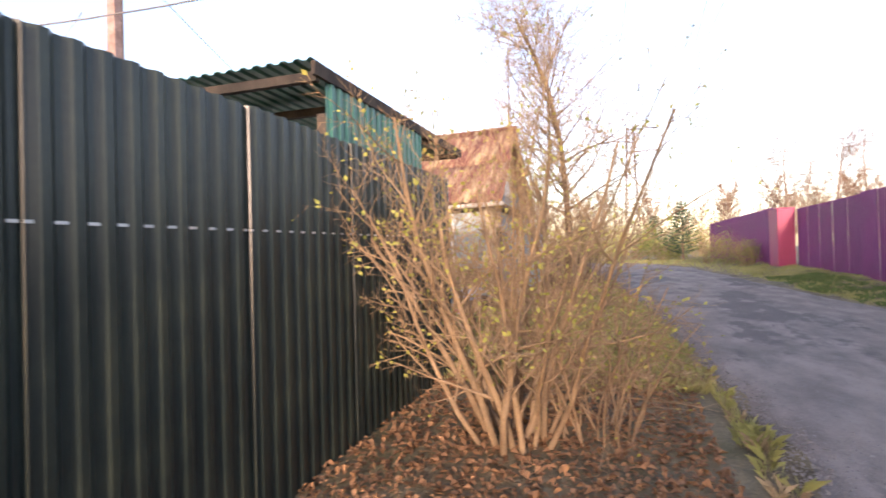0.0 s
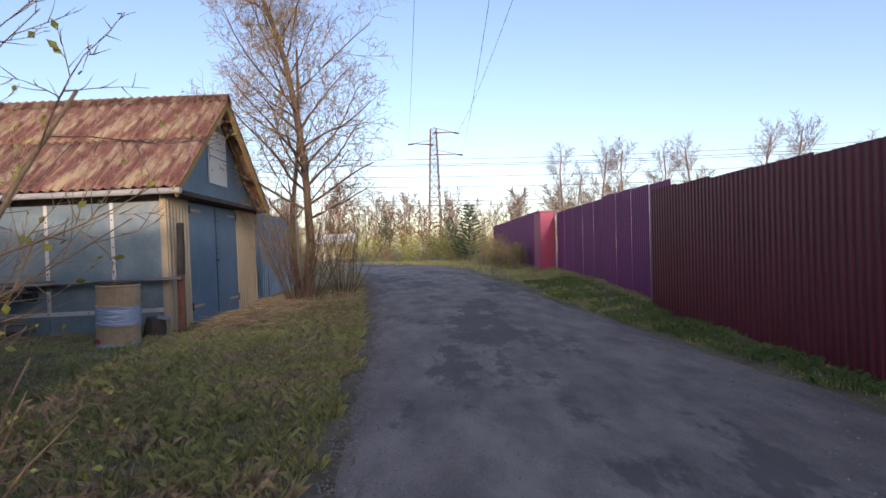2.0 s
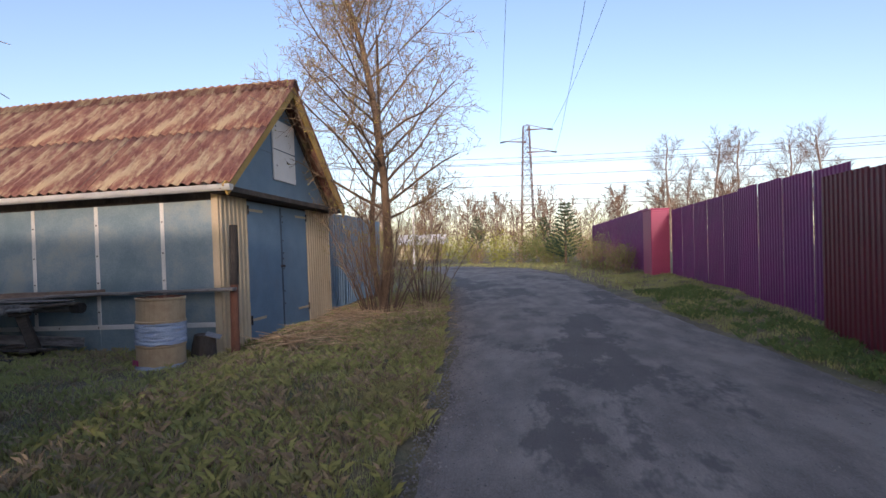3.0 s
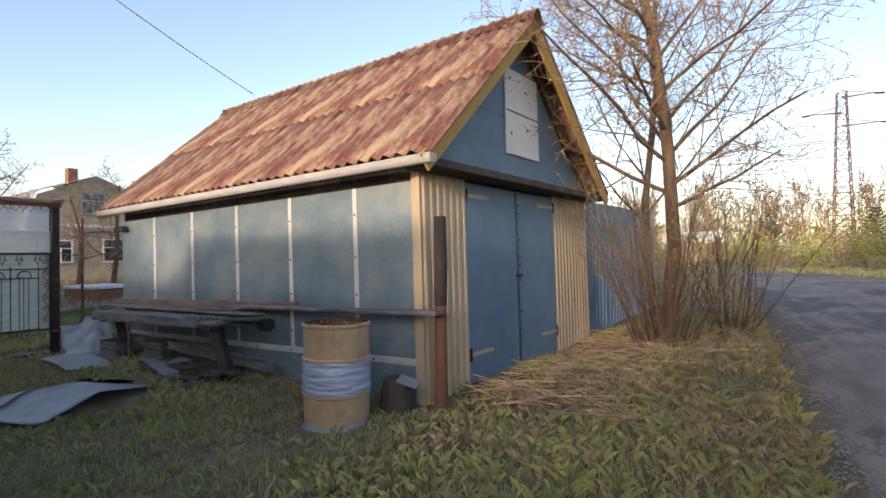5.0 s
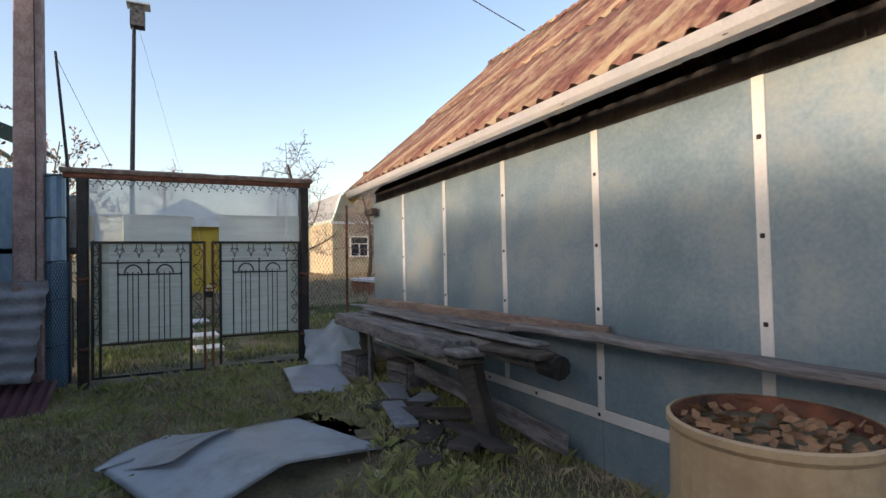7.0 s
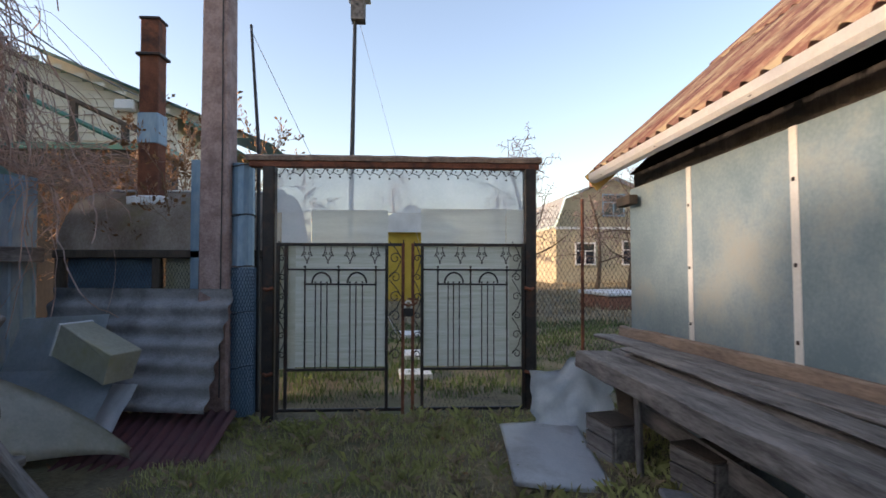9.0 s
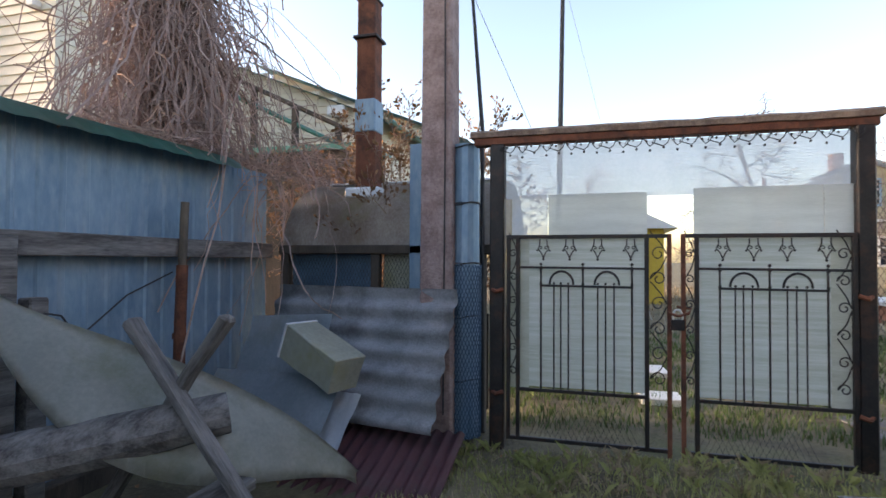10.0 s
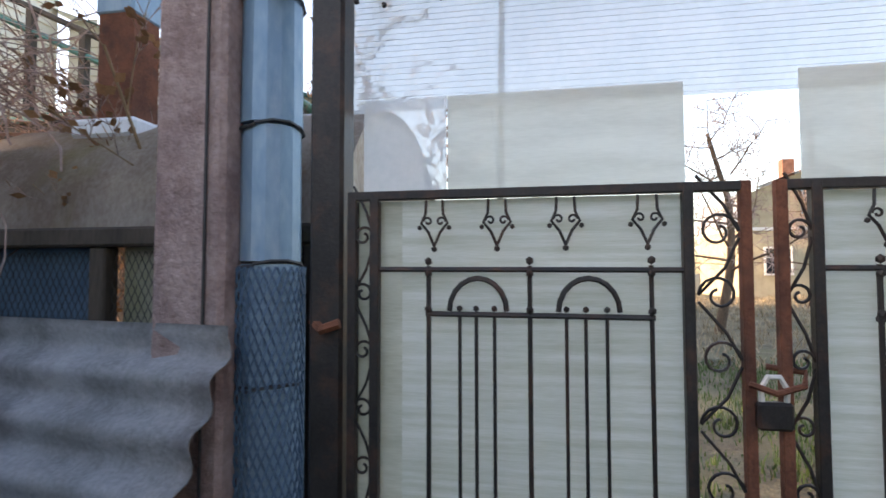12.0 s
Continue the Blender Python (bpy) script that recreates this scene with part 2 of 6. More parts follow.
MAT["twig_far"] = surface("brown_twig_haze", (0.13, 0.08, 0.055), (0.23, 0.15, 0.10), 0.9, 0, 1, 8, 0.0, vary=0.2)
MAT["shrub_bright"] = surface("bright_spring_leaf", (0.20, 0.21, 0.03), (0.34, 0.32, 0.06), 0.8, 0, 0.4, 6, 0.0, vary=0.3)
MAT["pylon_steel"] = surface("rusted_lattice_steel", (0.10, 0.06, 0.05), (0.20, 0.12, 0.10), 0.8, 0.1, 0.5, 10, 0.0)
MAT["wire_far"] = surface("grey_overhead_wire", (0.10, 0.10, 0.11), (0.15, 0.15, 0.16), 0.6)
MAT["grass_lush"] = surface("lush_green_grass", (0.065, 0.115, 0.028), (0.115, 0.175, 0.05), 0.8, 0, 0.8, 6, 0.0, vary=0.3)
MAT["gravel"] = surface("grey_gravel", (0.12, 0.11, 0.11), (0.26, 0.24, 0.23), 0.95, 0, 8, 40, 0.0, vary=0.4)
MAT["poly_clear"] = see_through(translucent("clear_twin_wall_sheet", (0.80, 0.83, 0.85), (0.92, 0.93, 0.94), 0.7), 0.5)
MAT["poly_mid"] = see_through(translucent("hazy_twin_wall_sheet", (0.74, 0.75, 0.70), (0.86, 0.87, 0.82), 0.65, (1, .5, 4)), 0.22)
MAT["reed"] = surface("flattened_brown_reed", (0.25, 0.165, 0.09), (0.56, 0.41, 0.25), 0.9, 0, 4, 60, 0.0, vary=0.45)
MAT["strip"] = surface("greenish_grey_sheet", (0.38, 0.39, 0.35), (0.54, 0.54, 0.48), 0.5, 0.1, 1.6, 40, 0.08, stain=(0.27, 0.28, 0.17), stain_scale=2, stain_amount=0.6)
# charred wood; also serves as painted shade under the eave and lean-to roof
MAT["char_and_shade"] = surface("charred_wood_and_shade", (0.012, 0.011, 0.01), (0.05, 0.042, 0.036), 0.95, 0, 5, 60, 0.8, stretch=(1, 1, .3))
MAT["pale_zinc"] = surface("pale_weathered_zinc", (0.36, 0.42, 0.46), (0.52, 0.57, 0.60), 0.42, 0.15, 1.8, 40, 0.08, stain=(0.34, 0.33, 0.27), stain_scale=2.2, stain_amount=0.5)
MAT["brown_wood"] = surface("brown_old_board", (0.13, 0.09, 0.07), (0.27, 0.20, 0.15), 0.9, 0, 10, 80, 0.5, stretch=(.15, 1, 1), depth=0.005)
MAT["poly"] = translucent("milky_polycarbonate", (0.66, 0.68, 0.60), (0.86, 0.87, 0.84), 0.55, (1, 0.6, 14))

# ---- mesh tools ----
def link(name, bm, mat, parent=None, label="", smooth=False):
    me = bpy.data.meshes.new(name)
    bm.to_mesh(me)
    bm.free()
    if smooth:
        me.shade_smooth()
    me.materials.append(mat)
    ob = new(name, me)
    if parent:
        ob.parent = parent
    if label:
        ob["label"] = label
    return ob


def part(name, bm, mat, parent, label="", smooth=False):
    return link(name, bm, mat, parent, label, smooth)


def thing(name, at, rz, label, category, group="", kind=""):
    ob = new(name)
    ob.empty_display_size = 0.1
    ob.matrix_world = pose(at[0], at[1], at[2], 0, 0, rz)
    return tagged(ob, label, category, group, kind)


def raw(name, verts, faces, mat, parent=None, smooth=False):
    me = bpy.data.meshes.new(name)
    me.from_pydata(verts, [], faces)
    if smooth:
        me.shade_smooth()
    me.materials.append(mat)
    ob = new(name, me)
    if parent:
        ob.parent = parent
    return ob


def box(x0, x1, y0, y1, z0, z1, bev=0.0, bm=None, m=None):
    bm = bm or bmesh.new()
    r = bmesh.ops.create_cube(bm, size=1.0)["verts"]
    bmesh.ops.transform(bm, verts=r, matrix=Matrix.LocRotScale(((x0 + x1) / 2, (y0 + y1) / 2, (z0 + z1) / 2), None, (x1 - x0, y1 - y0, z1 - z0)))
    if bev:
        es = list({e for v in r for e in v.link_edges})
        out = bmesh.ops.bevel(bm, geom=es, offset=bev, segments=1, affect="EDGES", profile=0.5)
        r = list({v for f in out["faces"] for v in f.verts} | {v for v in r if v.is_valid})
    if m is not None:
        bmesh.ops.transform(bm, verts=r, matrix=m)
    return bm


def tube(points, radii, n=8, bm=None, caps=True):
    """A round bar along points; radii is one number or one a point."""
    bm = bm or bmesh.new()
    pts = [Vector(p) for p in points]
    if isinstance(radii, (int, float)):
        radii = [radii] * len(pts)
    rings = []
    ref = None
    for i, p in enumerate(pts):
        d = (pts[min(i + 1, len(pts) - 1)] - pts[max(i - 1, 0)]).normalized()
        if ref is None:
            ref = d.orthogonal().normalized()
        ref = (ref - d * ref.dot(d))
        ref = ref.normalized() if ref.length > 1e-6 else d.orthogonal().normalized()
        o = d.cross(ref)
        rings.append([bm.verts.new(p + radii[i] * (math.cos(2 * math.pi * k / n) * ref + math.sin(2 * math.pi * k / n) * o)) for k in range(n)])
    for a, b in zip(rings, rings[1:]):
        for k in range(n):
            bm.faces.new((a[k], a[(k + 1) % n], b[(k + 1) % n], b[k]))
    if caps:
        bm.faces.new(rings[0][::-1])
        bm.faces.new(rings[-1])
    return bm


def profile_sheet(length, height, wave, thick=0.004, rows=1, bm=None):
    """A sheet in the XZ plane from x=0..length, z=0..height, whose y follows wave(x); it has a back face."""
    bm = bm or bmesh.new()
    xs = wave(length)
    front = [[bm.verts.new((x, y, height * r / rows)) for x, y in xs] for r in range(rows + 1)]
    back = [[bm.verts.new((x, y + thick, height * r / rows)) for x, y in xs] for r in range(rows + 1)]
    for r in range(rows):
        for i in range(len(xs) - 1):
            bm.faces.new((front[r][i], front[r][i + 1], front[r + 1][i + 1], front[r + 1][i]))
            bm.faces.new((back[r][i], back[r + 1][i], back[r + 1][i + 1], back[r][i + 1]))
    for i in range(len(xs) - 1):
        bm.faces.new((front[0][i], back[0][i], back[0][i + 1], front[0][i + 1]))
        bm.faces.new((front[rows][i], front[rows][i + 1], back[rows][i + 1], back[rows][i]))
    for i in (0, len(xs) - 1):
        for r in range(rows):
            bm.faces.new((front[r][i], front[r + 1][i], back[r + 1][i], back[r][i]))
    return bm


def trapezoid(pitch, crest, slope, depth):
    """Profile of trapezoidal steel: flat troughs and proud crests (crest towards -y)."""
    def wave(length):
        out, x = [(0.0, 0.0)], 0.0
        while x < length - 1e-6:
            flat = pitch - crest - 2 * slope
            for dx, y in ((flat, 0.0), (slope, -depth), (crest, -depth), (slope, 0.0)):
                x += dx
                out.append((min(x, length), y))
        return [p for i, p in enumerate(out) if i == 0 or p[0] > out[i - 1][0] + 1e-5]
    return wave


def sine(pitch, depth, step=8):
    def wave(length):
        k = int(length / pitch * step)
        return [(length * i / k, depth / 2 * math.sin(2 * math.pi * i / step)) for i in range(k + 1)]
    return wave


def ground_z(x, y):
    """Height of the ground: it climbs gently up the lane."""
    z = 0.022 * min(max(y, -6.0), 14.0)
    z += 0.022 * min(max(y - 14.0, 0.0), 13.0)
    bank = min(max((x - 4.6) / 1.4, 0.0), 1.0) * min(max((y - 12.0) / 5.0, 0.0), 1.0)
    return z + 0.16 * bank

# ---- ground and lane ----
def ground():
    def axis(stops):
        out = []
        for a, b, s in stops:
            out += list(np.arange(a, b, s))
        return out + [stops[-1][1]]
    xs = axis([(-600, -60, 60), (-60, -14, 4), (-14, 9, 0.25), (9, 60, 4), (60, 600, 60)])
    ys = axis([(-600, -30, 60), (-30, -4, 3), (-4, 22, 0.25), (22, 60, 2), (60, 660, 60)])
    verts = []
    for y in ys:
        for x in xs:
            bump = 0.05 * noise.noise((x * 0.9, y * 0.9, 0.3)) + 0.02 * noise.noise((x * 3.1, y * 3.1, 1.7))
            if lane_left(y) - 0.1 < x < lane_right(y) + 0.1:
                bump = -0.03
            verts.append((x, y, ground_z(x, y) + bump))
    w = len(xs)
    faces = [(j * w + i, j * w + i + 1, (j + 1) * w + i + 1, (j + 1) * w + i) for j in range(len(ys) - 1) for i in range(w - 1)]
    ob = raw("ground", verts, faces, MAT["soil"], smooth=True)
    return tagged(ob, "trodden soil and thin spring grass beside the lane", "ground", kind="structure")


def lerp_table(y, table):
    if y <= table[0][0]:
        return table[0][1]
    for (a, va), (b, vb) in zip(table, table[1:]):
        if y <= b:
            return va + (vb - va) * (y - a) / (b - a)
    return table[-1][1]


def lane_left(y):
    return lerp_table(y, ((-30, 1.0), (0, 1.05), (5, 1.05), (12.3, 0.5), (18, -0.3), (25, -1.2), (33, -3.5), (40, -9.0), (46, -20)))


def lane_right(y):
    return lerp_table(y, ((-30, 5.4), (0, 5.4), (6.5, 5.35), (14, 4.4), (21, 3.7), (28, 2.9), (34.5, 1.7), (40, -2), (46, -19)))


def lane():
    verts, faces, n = [], [], 26
    ys = [-20 + i * 1.0 for i in range(20)] + [i * 0.2 for i in range(110)] + [22 + i * 0.5 for i in range(48)]
    for y in ys:
        a = lane_left(y) + 0.14 * noise.noise((0.3, y * 1.3, 0)) + 0.05 * noise.noise((0.3, y * 5, 0))
        b = lane_right(y) + 0.16 * noise.noise((7.3, y * 1.1, 0)) + 0.05 * noise.noise((4.3, y * 5, 0))
        for i in range(n + 1):
            f = i / n
            x = a + (b - a) * f
            edge = min(f, 1 - f)
            z = ground_z(x, y) + 0.004 + 0.05 * min(edge * 4, 1) * 0.6 + 0.012 * noise.noise((x * 1.1, y * 0.8, 5)) - (0.03 if edge == 0 else 0)
            verts.append((x, y, z))
    for j in range(len(ys) - 1):
        for i in range(n):
            k = j * (n + 1) + i
            faces.append((k, k + 1, k + n + 2, k + n + 1))
    return tagged(raw("road", verts, faces, MAT["asphalt"], smooth=True), "patched grey asphalt lane with crumbling edges", "road", kind="structure")


ground()
lane()


# ---- steel fences ----
def steel_fence(name, at, rz, length, height, mat, wave, label, sheet=1.15, rails=(0.35, 1.75), post_every=2.5, slope=0.0, rail_mat=None, group=""):
    """Sheets of profiled steel side by side on rails and posts behind them; the crests face -y of the fence."""
    root = thing(name, at, rz, label, "fence", group)
    n = max(1, round(length / sheet))
    w = length / n
    me = None
    for i in range(n):
        if me is None:
            p = part("panel", profile_sheet(w, height, wave), mat, root)
            me = p.data
        else:
            p = new("panel", me)
            p.parent = root
        p.location = (i * w, 0.002 * (i % 2), slope * i * w + 0.012 * noise.noise((i * 3.3, length, 1)))
    for z in rails:
        bm = box(0, length, 0.008, 0.048, z, z + 0.04)
        if slope:
            for v in bm.verts:
                v.co.z += slope * v.co.x
        part("rail", bm, rail_mat or MAT["black_steel"], root)
    k = int(length / post_every)
    for i in range(k + 1):
        x = min(0.04 + i * post_every, length - 0.04)
        part("post", box(x - 0.03, x + 0.03, 0.05, 0.11, -0.25, height - 0.08 + slope * x), rail_mat or MAT["black_steel"], root)
    return root


# maroon fence along the lane (faces the lane, towards -x)
RIB = trapezoid(0.115, 0.035, 0.022, 0.018)
steel_fence("fence", (5.88, 13.35, 0.21), -90, 33.35, 2.41, MAT["maroon"], RIB, "maroon profiled steel fence with narrow ribs along the lane", slope=-0.0285 * 0.75)

# purple fence with a sliding gate, set back from the lane
steel_fence("fence", (6.3, 17.75, 0.42), -90, 4.4, 2.5, MAT["purple"], RIB, "purple profiled steel fence panels beside a sliding gate", slope=-0.02, rails=(0.3, 2.2))
steel_fence("sliding_gate", (6.42, 23.9, 0.62), -90, 6.1, 2.28, MAT["purple"], RIB, "closed purple profiled steel sliding gate", rails=(0.0, 2.24), post_every=2.6)
crim = thing("gate_post", (6.12, 24.0, 0.35), 0, "broad crimson sheet-clad post at the sliding gate", "post")
part("cladding", box(-0.36, 0.25, 0.0, 1.3, 0, 2.58, 0.02), MAT["crimson"], crim)
part("cap", box(-0.39, 0.28, -0.03, 1.33, 2.58, 2.63, 0.01), MAT["crimson"], crim)
steel_fence("fence", (5.95, 42.5, 0.62), -90, 17.2, 2.55, MAT["purple"], RIB, "long purple profiled steel fence farther up the lane", slope=-0.005)

# dark green fence at the start (faces +x), its side fence in blue steel (faces +y)
green = steel_fence("fence", (-1.92, -7.0, -0.05), 90, 12.8, 2.3, MAT["green_steel"], trapezoid(0.125, 0.036, 0.03, 0.022), "dark green profiled steel fence with broad ribs", slope=0.009, rails=(0.3, 1.6))
# light leaking through at the rail, made as a pale strip that the crests interrupt
bm = box(0, 12.8, -0.006, -0.001, 1.61, 1.622)
for v in bm.verts:
    v.co.z += 0.009 * v.co.x
part("rail_strip", bm, MAT["zinc_and_light_strip"], green, "thin pale strip standing in for light leaking through at the rail")
# ---- the shed ----
SX0, SX1, SY0, SY1 = -9.0, -2.75, 11.66, 15.95      # walls
RIDGE_Y, RIDGE_Z, EAVE_Z = 13.72, 4.68, 2.64
SG = 0.25                                            # ground at the shed

def shed():
    root = thing("shed", (0, 0, 0), 0, "old blue sheet-metal shed with a rusty red corrugated gable roof", "shed")
    root.matrix_world = pose(-2.7, 0, 0, 0, -1.4, 0) @ pose(2.7, 0, 0)      # it has sunk at its far end
    top = EAVE_Z - 0.06
    # long wall: sheets with cover strips
    w = 1.075
    joints = [SX0 - 0.01 + i * w for i in range(6)] + [SX1]
    # near-black core: the shade of the gap under the eave is put into its colour
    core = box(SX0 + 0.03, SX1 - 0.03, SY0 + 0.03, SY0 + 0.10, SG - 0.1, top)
    part("wall_frame", core, MAT["char_and_shade"], root)
    for a, b in zip(joints, joints[1:]):
        bm = box(a + 0.004, b - 0.004, SY0 + 0.002, SY0 + 0.03, SG + 0.44, 2.44, 0.004)
        part("wall_panel", bm, MAT["zinc"], root)
        bm = box(a + 0.004, b - 0.004, SY0 + 0.004, SY0 + 0.03, SG + 0.0, SG + 0.42, 0.004)
        part("skirt_panel", bm, MAT["zinc"], root)
    for x in joints[1:-1]:
        part("cover_strip", box(x - 0.03, x + 0.03, SY0 - 0.006, SY0 + 0.002, SG + 0.44, 2.44, 0.002), MAT["zinc_and_light_strip"], root)
    part("skirt_strip", box(SX0, SX1, SY0 - 0.005, SY0 + 0.002, SG + 0.37, SG + 0.44, 0.002), MAT["zinc_and_light_strip"], root)
    # rear and far walls
    part("wall_back", box(SX0, SX0 + 0.1, SY0 + 0.1, SY1 - 0.1, SG - 0.1, top), MAT["zinc"], root)
    part("wall_far", box(SX0, SX1, SY1 - 0.1, SY1, SG - 0.1, top), MAT["zinc"], root)
    # gable front: cream corrugated strips and blue doors
    cw = trapezoid(0.115, 0.035, 0.02, 0.018)
    for y0, y1 in ((SY0 - 0.01, 12.43), (14.72, SY1)):
        p = part("corrugated_panel", profile_sheet(y1 - y0, top - SG, cw), MAT["cream_steel"], root)
        p.matrix_basis = pose(SX1, y0, SG, 0, 0, 90)
    part("door_frame", box(SX1 - 0.12, SX1 - 0.03, SY0 + 0.1, SY1, SG - 0.1, top), MAT["dark_wood"], root)
    part("corner_trim", box(SX1 - 0.10, SX1 + 0.004, SY0 - 0.008, SY0 + 0.0, SG + 0.0, top - 0.02), MAT["cream_steel"], root)
    for y0, y1 in ((12.445, 13.59), (13.60, 14.71)):
        d = part("door", box(SX1 - 0.03, SX1 + 0.012, y0, y1, SG + 0.05, SG + 2.24, 0.006), MAT["blue_paint"], root)
    # gable triangle
    bm = bmesh.new()
    x = SX1 + 0.0
    tri = [(SY0, top), (SY1, top), (RIDGE_Y, RIDGE_Z - 0.12)]
    a = [bm.verts.new((x, y, z)) for y, z in tri]
    b = [bm.verts.new((x - 0.08, y, z)) for y, z in tri]
    bm.faces.new(a); bm.faces.new(b[::-1])
    for i in range(3):
        bm.faces.new((a[i], b[i], b[(i + 1) % 3], a[(i + 1) % 3]))
    part("gable", bm, MAT["blue_paint"], root)
    bm = bmesh.new()
    a = [bm.verts.new((SX0, y, z)) for y, z in tri]
    bm.faces.new(a)
    part("gable_back", bm, MAT["dark_wood"], root)
    part("hatch", box(SX1 + 0.002, SX1 + 0.03, 13.40, 14.29, 2.95, 4.04, 0.006), MAT["white_paint"], root)
    part("gable_sill", box(SX1 - 0.05, SX1 + 0.30, SY0 - 0.15, SY1 + 0.15, top - 0.06, top + 0.02, 0.006), MAT["dark_wood"], root)
    # roof
    RX0, RX1 = -9.2, -2.42
    for side, ye in ((-1, 11.37), (1, 16.2)):
        run, rise = abs(RIDGE_Y - ye), RIDGE_Z - EAVE_Z + 0.02
        slope_len = math.hypot(run, rise) + 0.05
        ang = math.degrees(math.atan2(run, rise))
        base = pose(RX0, ye, EAVE_Z, -ang, 0, 0) if side < 0 else pose(RX1, ye, EAVE_Z, -ang, 0, 180)
        cols, sw = 6, (RX1 - RX0) / 6
        waves = sine(sw / 7, 0.05)
        shared = None
        for row, (z0, z1) in enumerate(((0.0, slope_len * 0.53), (slope_len * 0.48, slope_len))):
            for c in range(cols):
                if row == 0 and c == 0:
                    q = part("roof_sheet", profile_sheet(sw + 0.03, slope_len * 0.53, waves, 0.008, rows=4), MAT["roof"], root, smooth=True)
                    shared = q.data
                else:
                    q = new("roof_sheet", shared)
                    q.parent = root
                wob = 0.012 * noise.noise((c * 2.1, row * 3.3, side))
                q.matrix_basis = base @ pose(c * sw, -0.014 * row - 0.004 * (c % 2), z0 + wob, 0.25 * wob * 60, 0, 0)
        for xb in (RX1 - 0.03, RX0 + 0.03):
            m = Matrix.Translation((xb, ye, EAVE_Z - 0.13)) @ pose(0, 0, 0, -ang if side < 0 else ang)
            part("barge_board", box(-0.014, 0.014, -0.11, 0.07, 0, slope_len - 0.02, 0.003, m=m), MAT["ochre_wood"], root)
        for k in range(7):
            xr = RX0 + 0.35 + k * (RX1 - RX0 - 0.7) / 6
            m = Matrix.Translation((xr, ye, EAVE_Z - 0.10)) @ pose(0, 0, 0, -ang if side < 0 else ang)
            part("rafter", box(-0.03, 0.03, -0.06, 0.03, 0, slope_len - 0.05, m=m), MAT["dark_wood"], root)
    # ridge cap, overlapping lengths
    for k in range(6):
        x0 = RX0 + k * (RX1 - RX0) / 6
        bm = bmesh.new()
        w = 0.16
        pts = [(-w, -w * 0.93), (-w * .3, -0.01), (0, 0.025), (w * .3, -0.01), (w, -w * 0.93)]
        a = [bm.verts.new((x0 - 0.02, RIDGE_Y + y, RIDGE_Z + 0.07 + z + 0.004 * (k % 2))) for y, z in pts]
        b = [bm.verts.new((x0 + (RX1 - RX0) / 6 + 0.03, RIDGE_Y + y, RIDGE_Z + 0.07 + z + 0.004 * (k % 2))) for y, z in pts]
        for q in range(4):
            bm.faces.new((a[q], b[q], b[q + 1], a[q + 1]))
        bmesh.ops.solidify(bm, geom=bm.faces[:], thickness=0.006)
        part("ridge_cap", bm, MAT["roof"], root)
    # door hardware, seams, bolts
    for y0, d in ((12.46, 1), (14.70, -1)):
        for z in (SG + 0.36, SG + 2.10):
            part("hinge_strap", box(SX1 + 0.012, SX1 + 0.02, min(y0, y0 + d * 0.48), max(y0, y0 + d * 0.48), z - 0.022, z + 0.022, 0.003), MAT["cream_steel"], root)
            part("hinge_pin", tube([(SX1 + 0.02, y0, z - 0.07), (SX1 + 0.02, y0, z + 0.07)], 0.016), MAT["black_steel"], root)
    part("door_seam", box(SX1 + 0.012, SX1 + 0.02, 13.57, 13.62, SG + 0.07, SG + 2.22, 0.002), MAT["blue_dark"], root)
    for z in (0.5, 0.72, 1.12, 1.3, 1.4, 1.62, 1.95, 2.05):
        part("bolt", box(SX1 + 0.02, SX1 + 0.032, 13.625, 13.65, SG + z, SG + z + 0.025, 0.004), MAT["black_steel"], root)
    part("door_latch", box(SX1 + 0.018, SX1 + 0.04, 13.53, 13.68, SG + 1.16, SG + 1.2, 0.004), MAT["black_steel"], root)
    for z in (0.9, 1.7):
        part("gable_seam", box(SX1 + 0.001, SX1 + 0.004, 12.2 + z * 0.25, 13.42, 2.5 + z, 2.505 + z), MAT["blue_dark"], root)
    part("hatch_batten", box(SX1 + 0.03, SX1 + 0.036, 13.41, 14.28, 3.49, 3.505), MAT["blue_dark"], root)
    for y, z in ((13.5, 3.2), (13.5, 3.9), (13.92, 3.3), (13.92, 3.8)):
        part("bolt", box(SX1 + 0.03, SX1 + 0.04, y, y + 0.03, z, z + 0.03, 0.004), MAT["black_steel"], root)
    # screws on the cover strips
    for x in joints[1:-1]:
        for z in (0.62, 1.05, 1.45, 1.9):
            part("bolt", box(x - 0.012, x + 0.012, SY0 - 0.012, SY0 - 0.006, SG + z, SG + z + 0.022, 0.003), MAT["black_steel"], root)
    for i in range(9):
        part("bolt", box(SX0 + 0.3 + i * 0.66, SX0 + 0.322 + i * 0.66, SY0 - 0.012, SY0 - 0.005, SG + 0.39, SG + 0.412, 0.003), MAT["black_steel"], root)
    part("foundation", box(SX0 + 0.02, SX1 - 0.02, SY0 + 0.02, SY1 - 0.02, -0.1, SG + 0.02), MAT["brick"], root)
    part("ledge_bracket", box(-9.05, -8.75, 11.55, 11.63, 2.28, 2.36, 0.005), MAT["dark_wood"], root)
    bm = bmesh.new()
    prof = [(-0.055, 0.0), (-0.052, -0.05), (-0.034, -0.078), (0, -0.086), (0.032, -0.078), (0.048, -0.05), (0.052, 0.0)]
    a = [bm.verts.new((-9.12, 11.37 + y, EAVE_Z - 0.035 + z)) for y, z in prof]
    b = [bm.verts.new((-2.36, 11.37 + y, EAVE_Z - 0.035 + z)) for y, z in prof]
    for q in range(len(prof) - 1):
        bm.faces.new((a[q], a[q + 1], b[q + 1], b[q]))
    bm.faces.new(b)
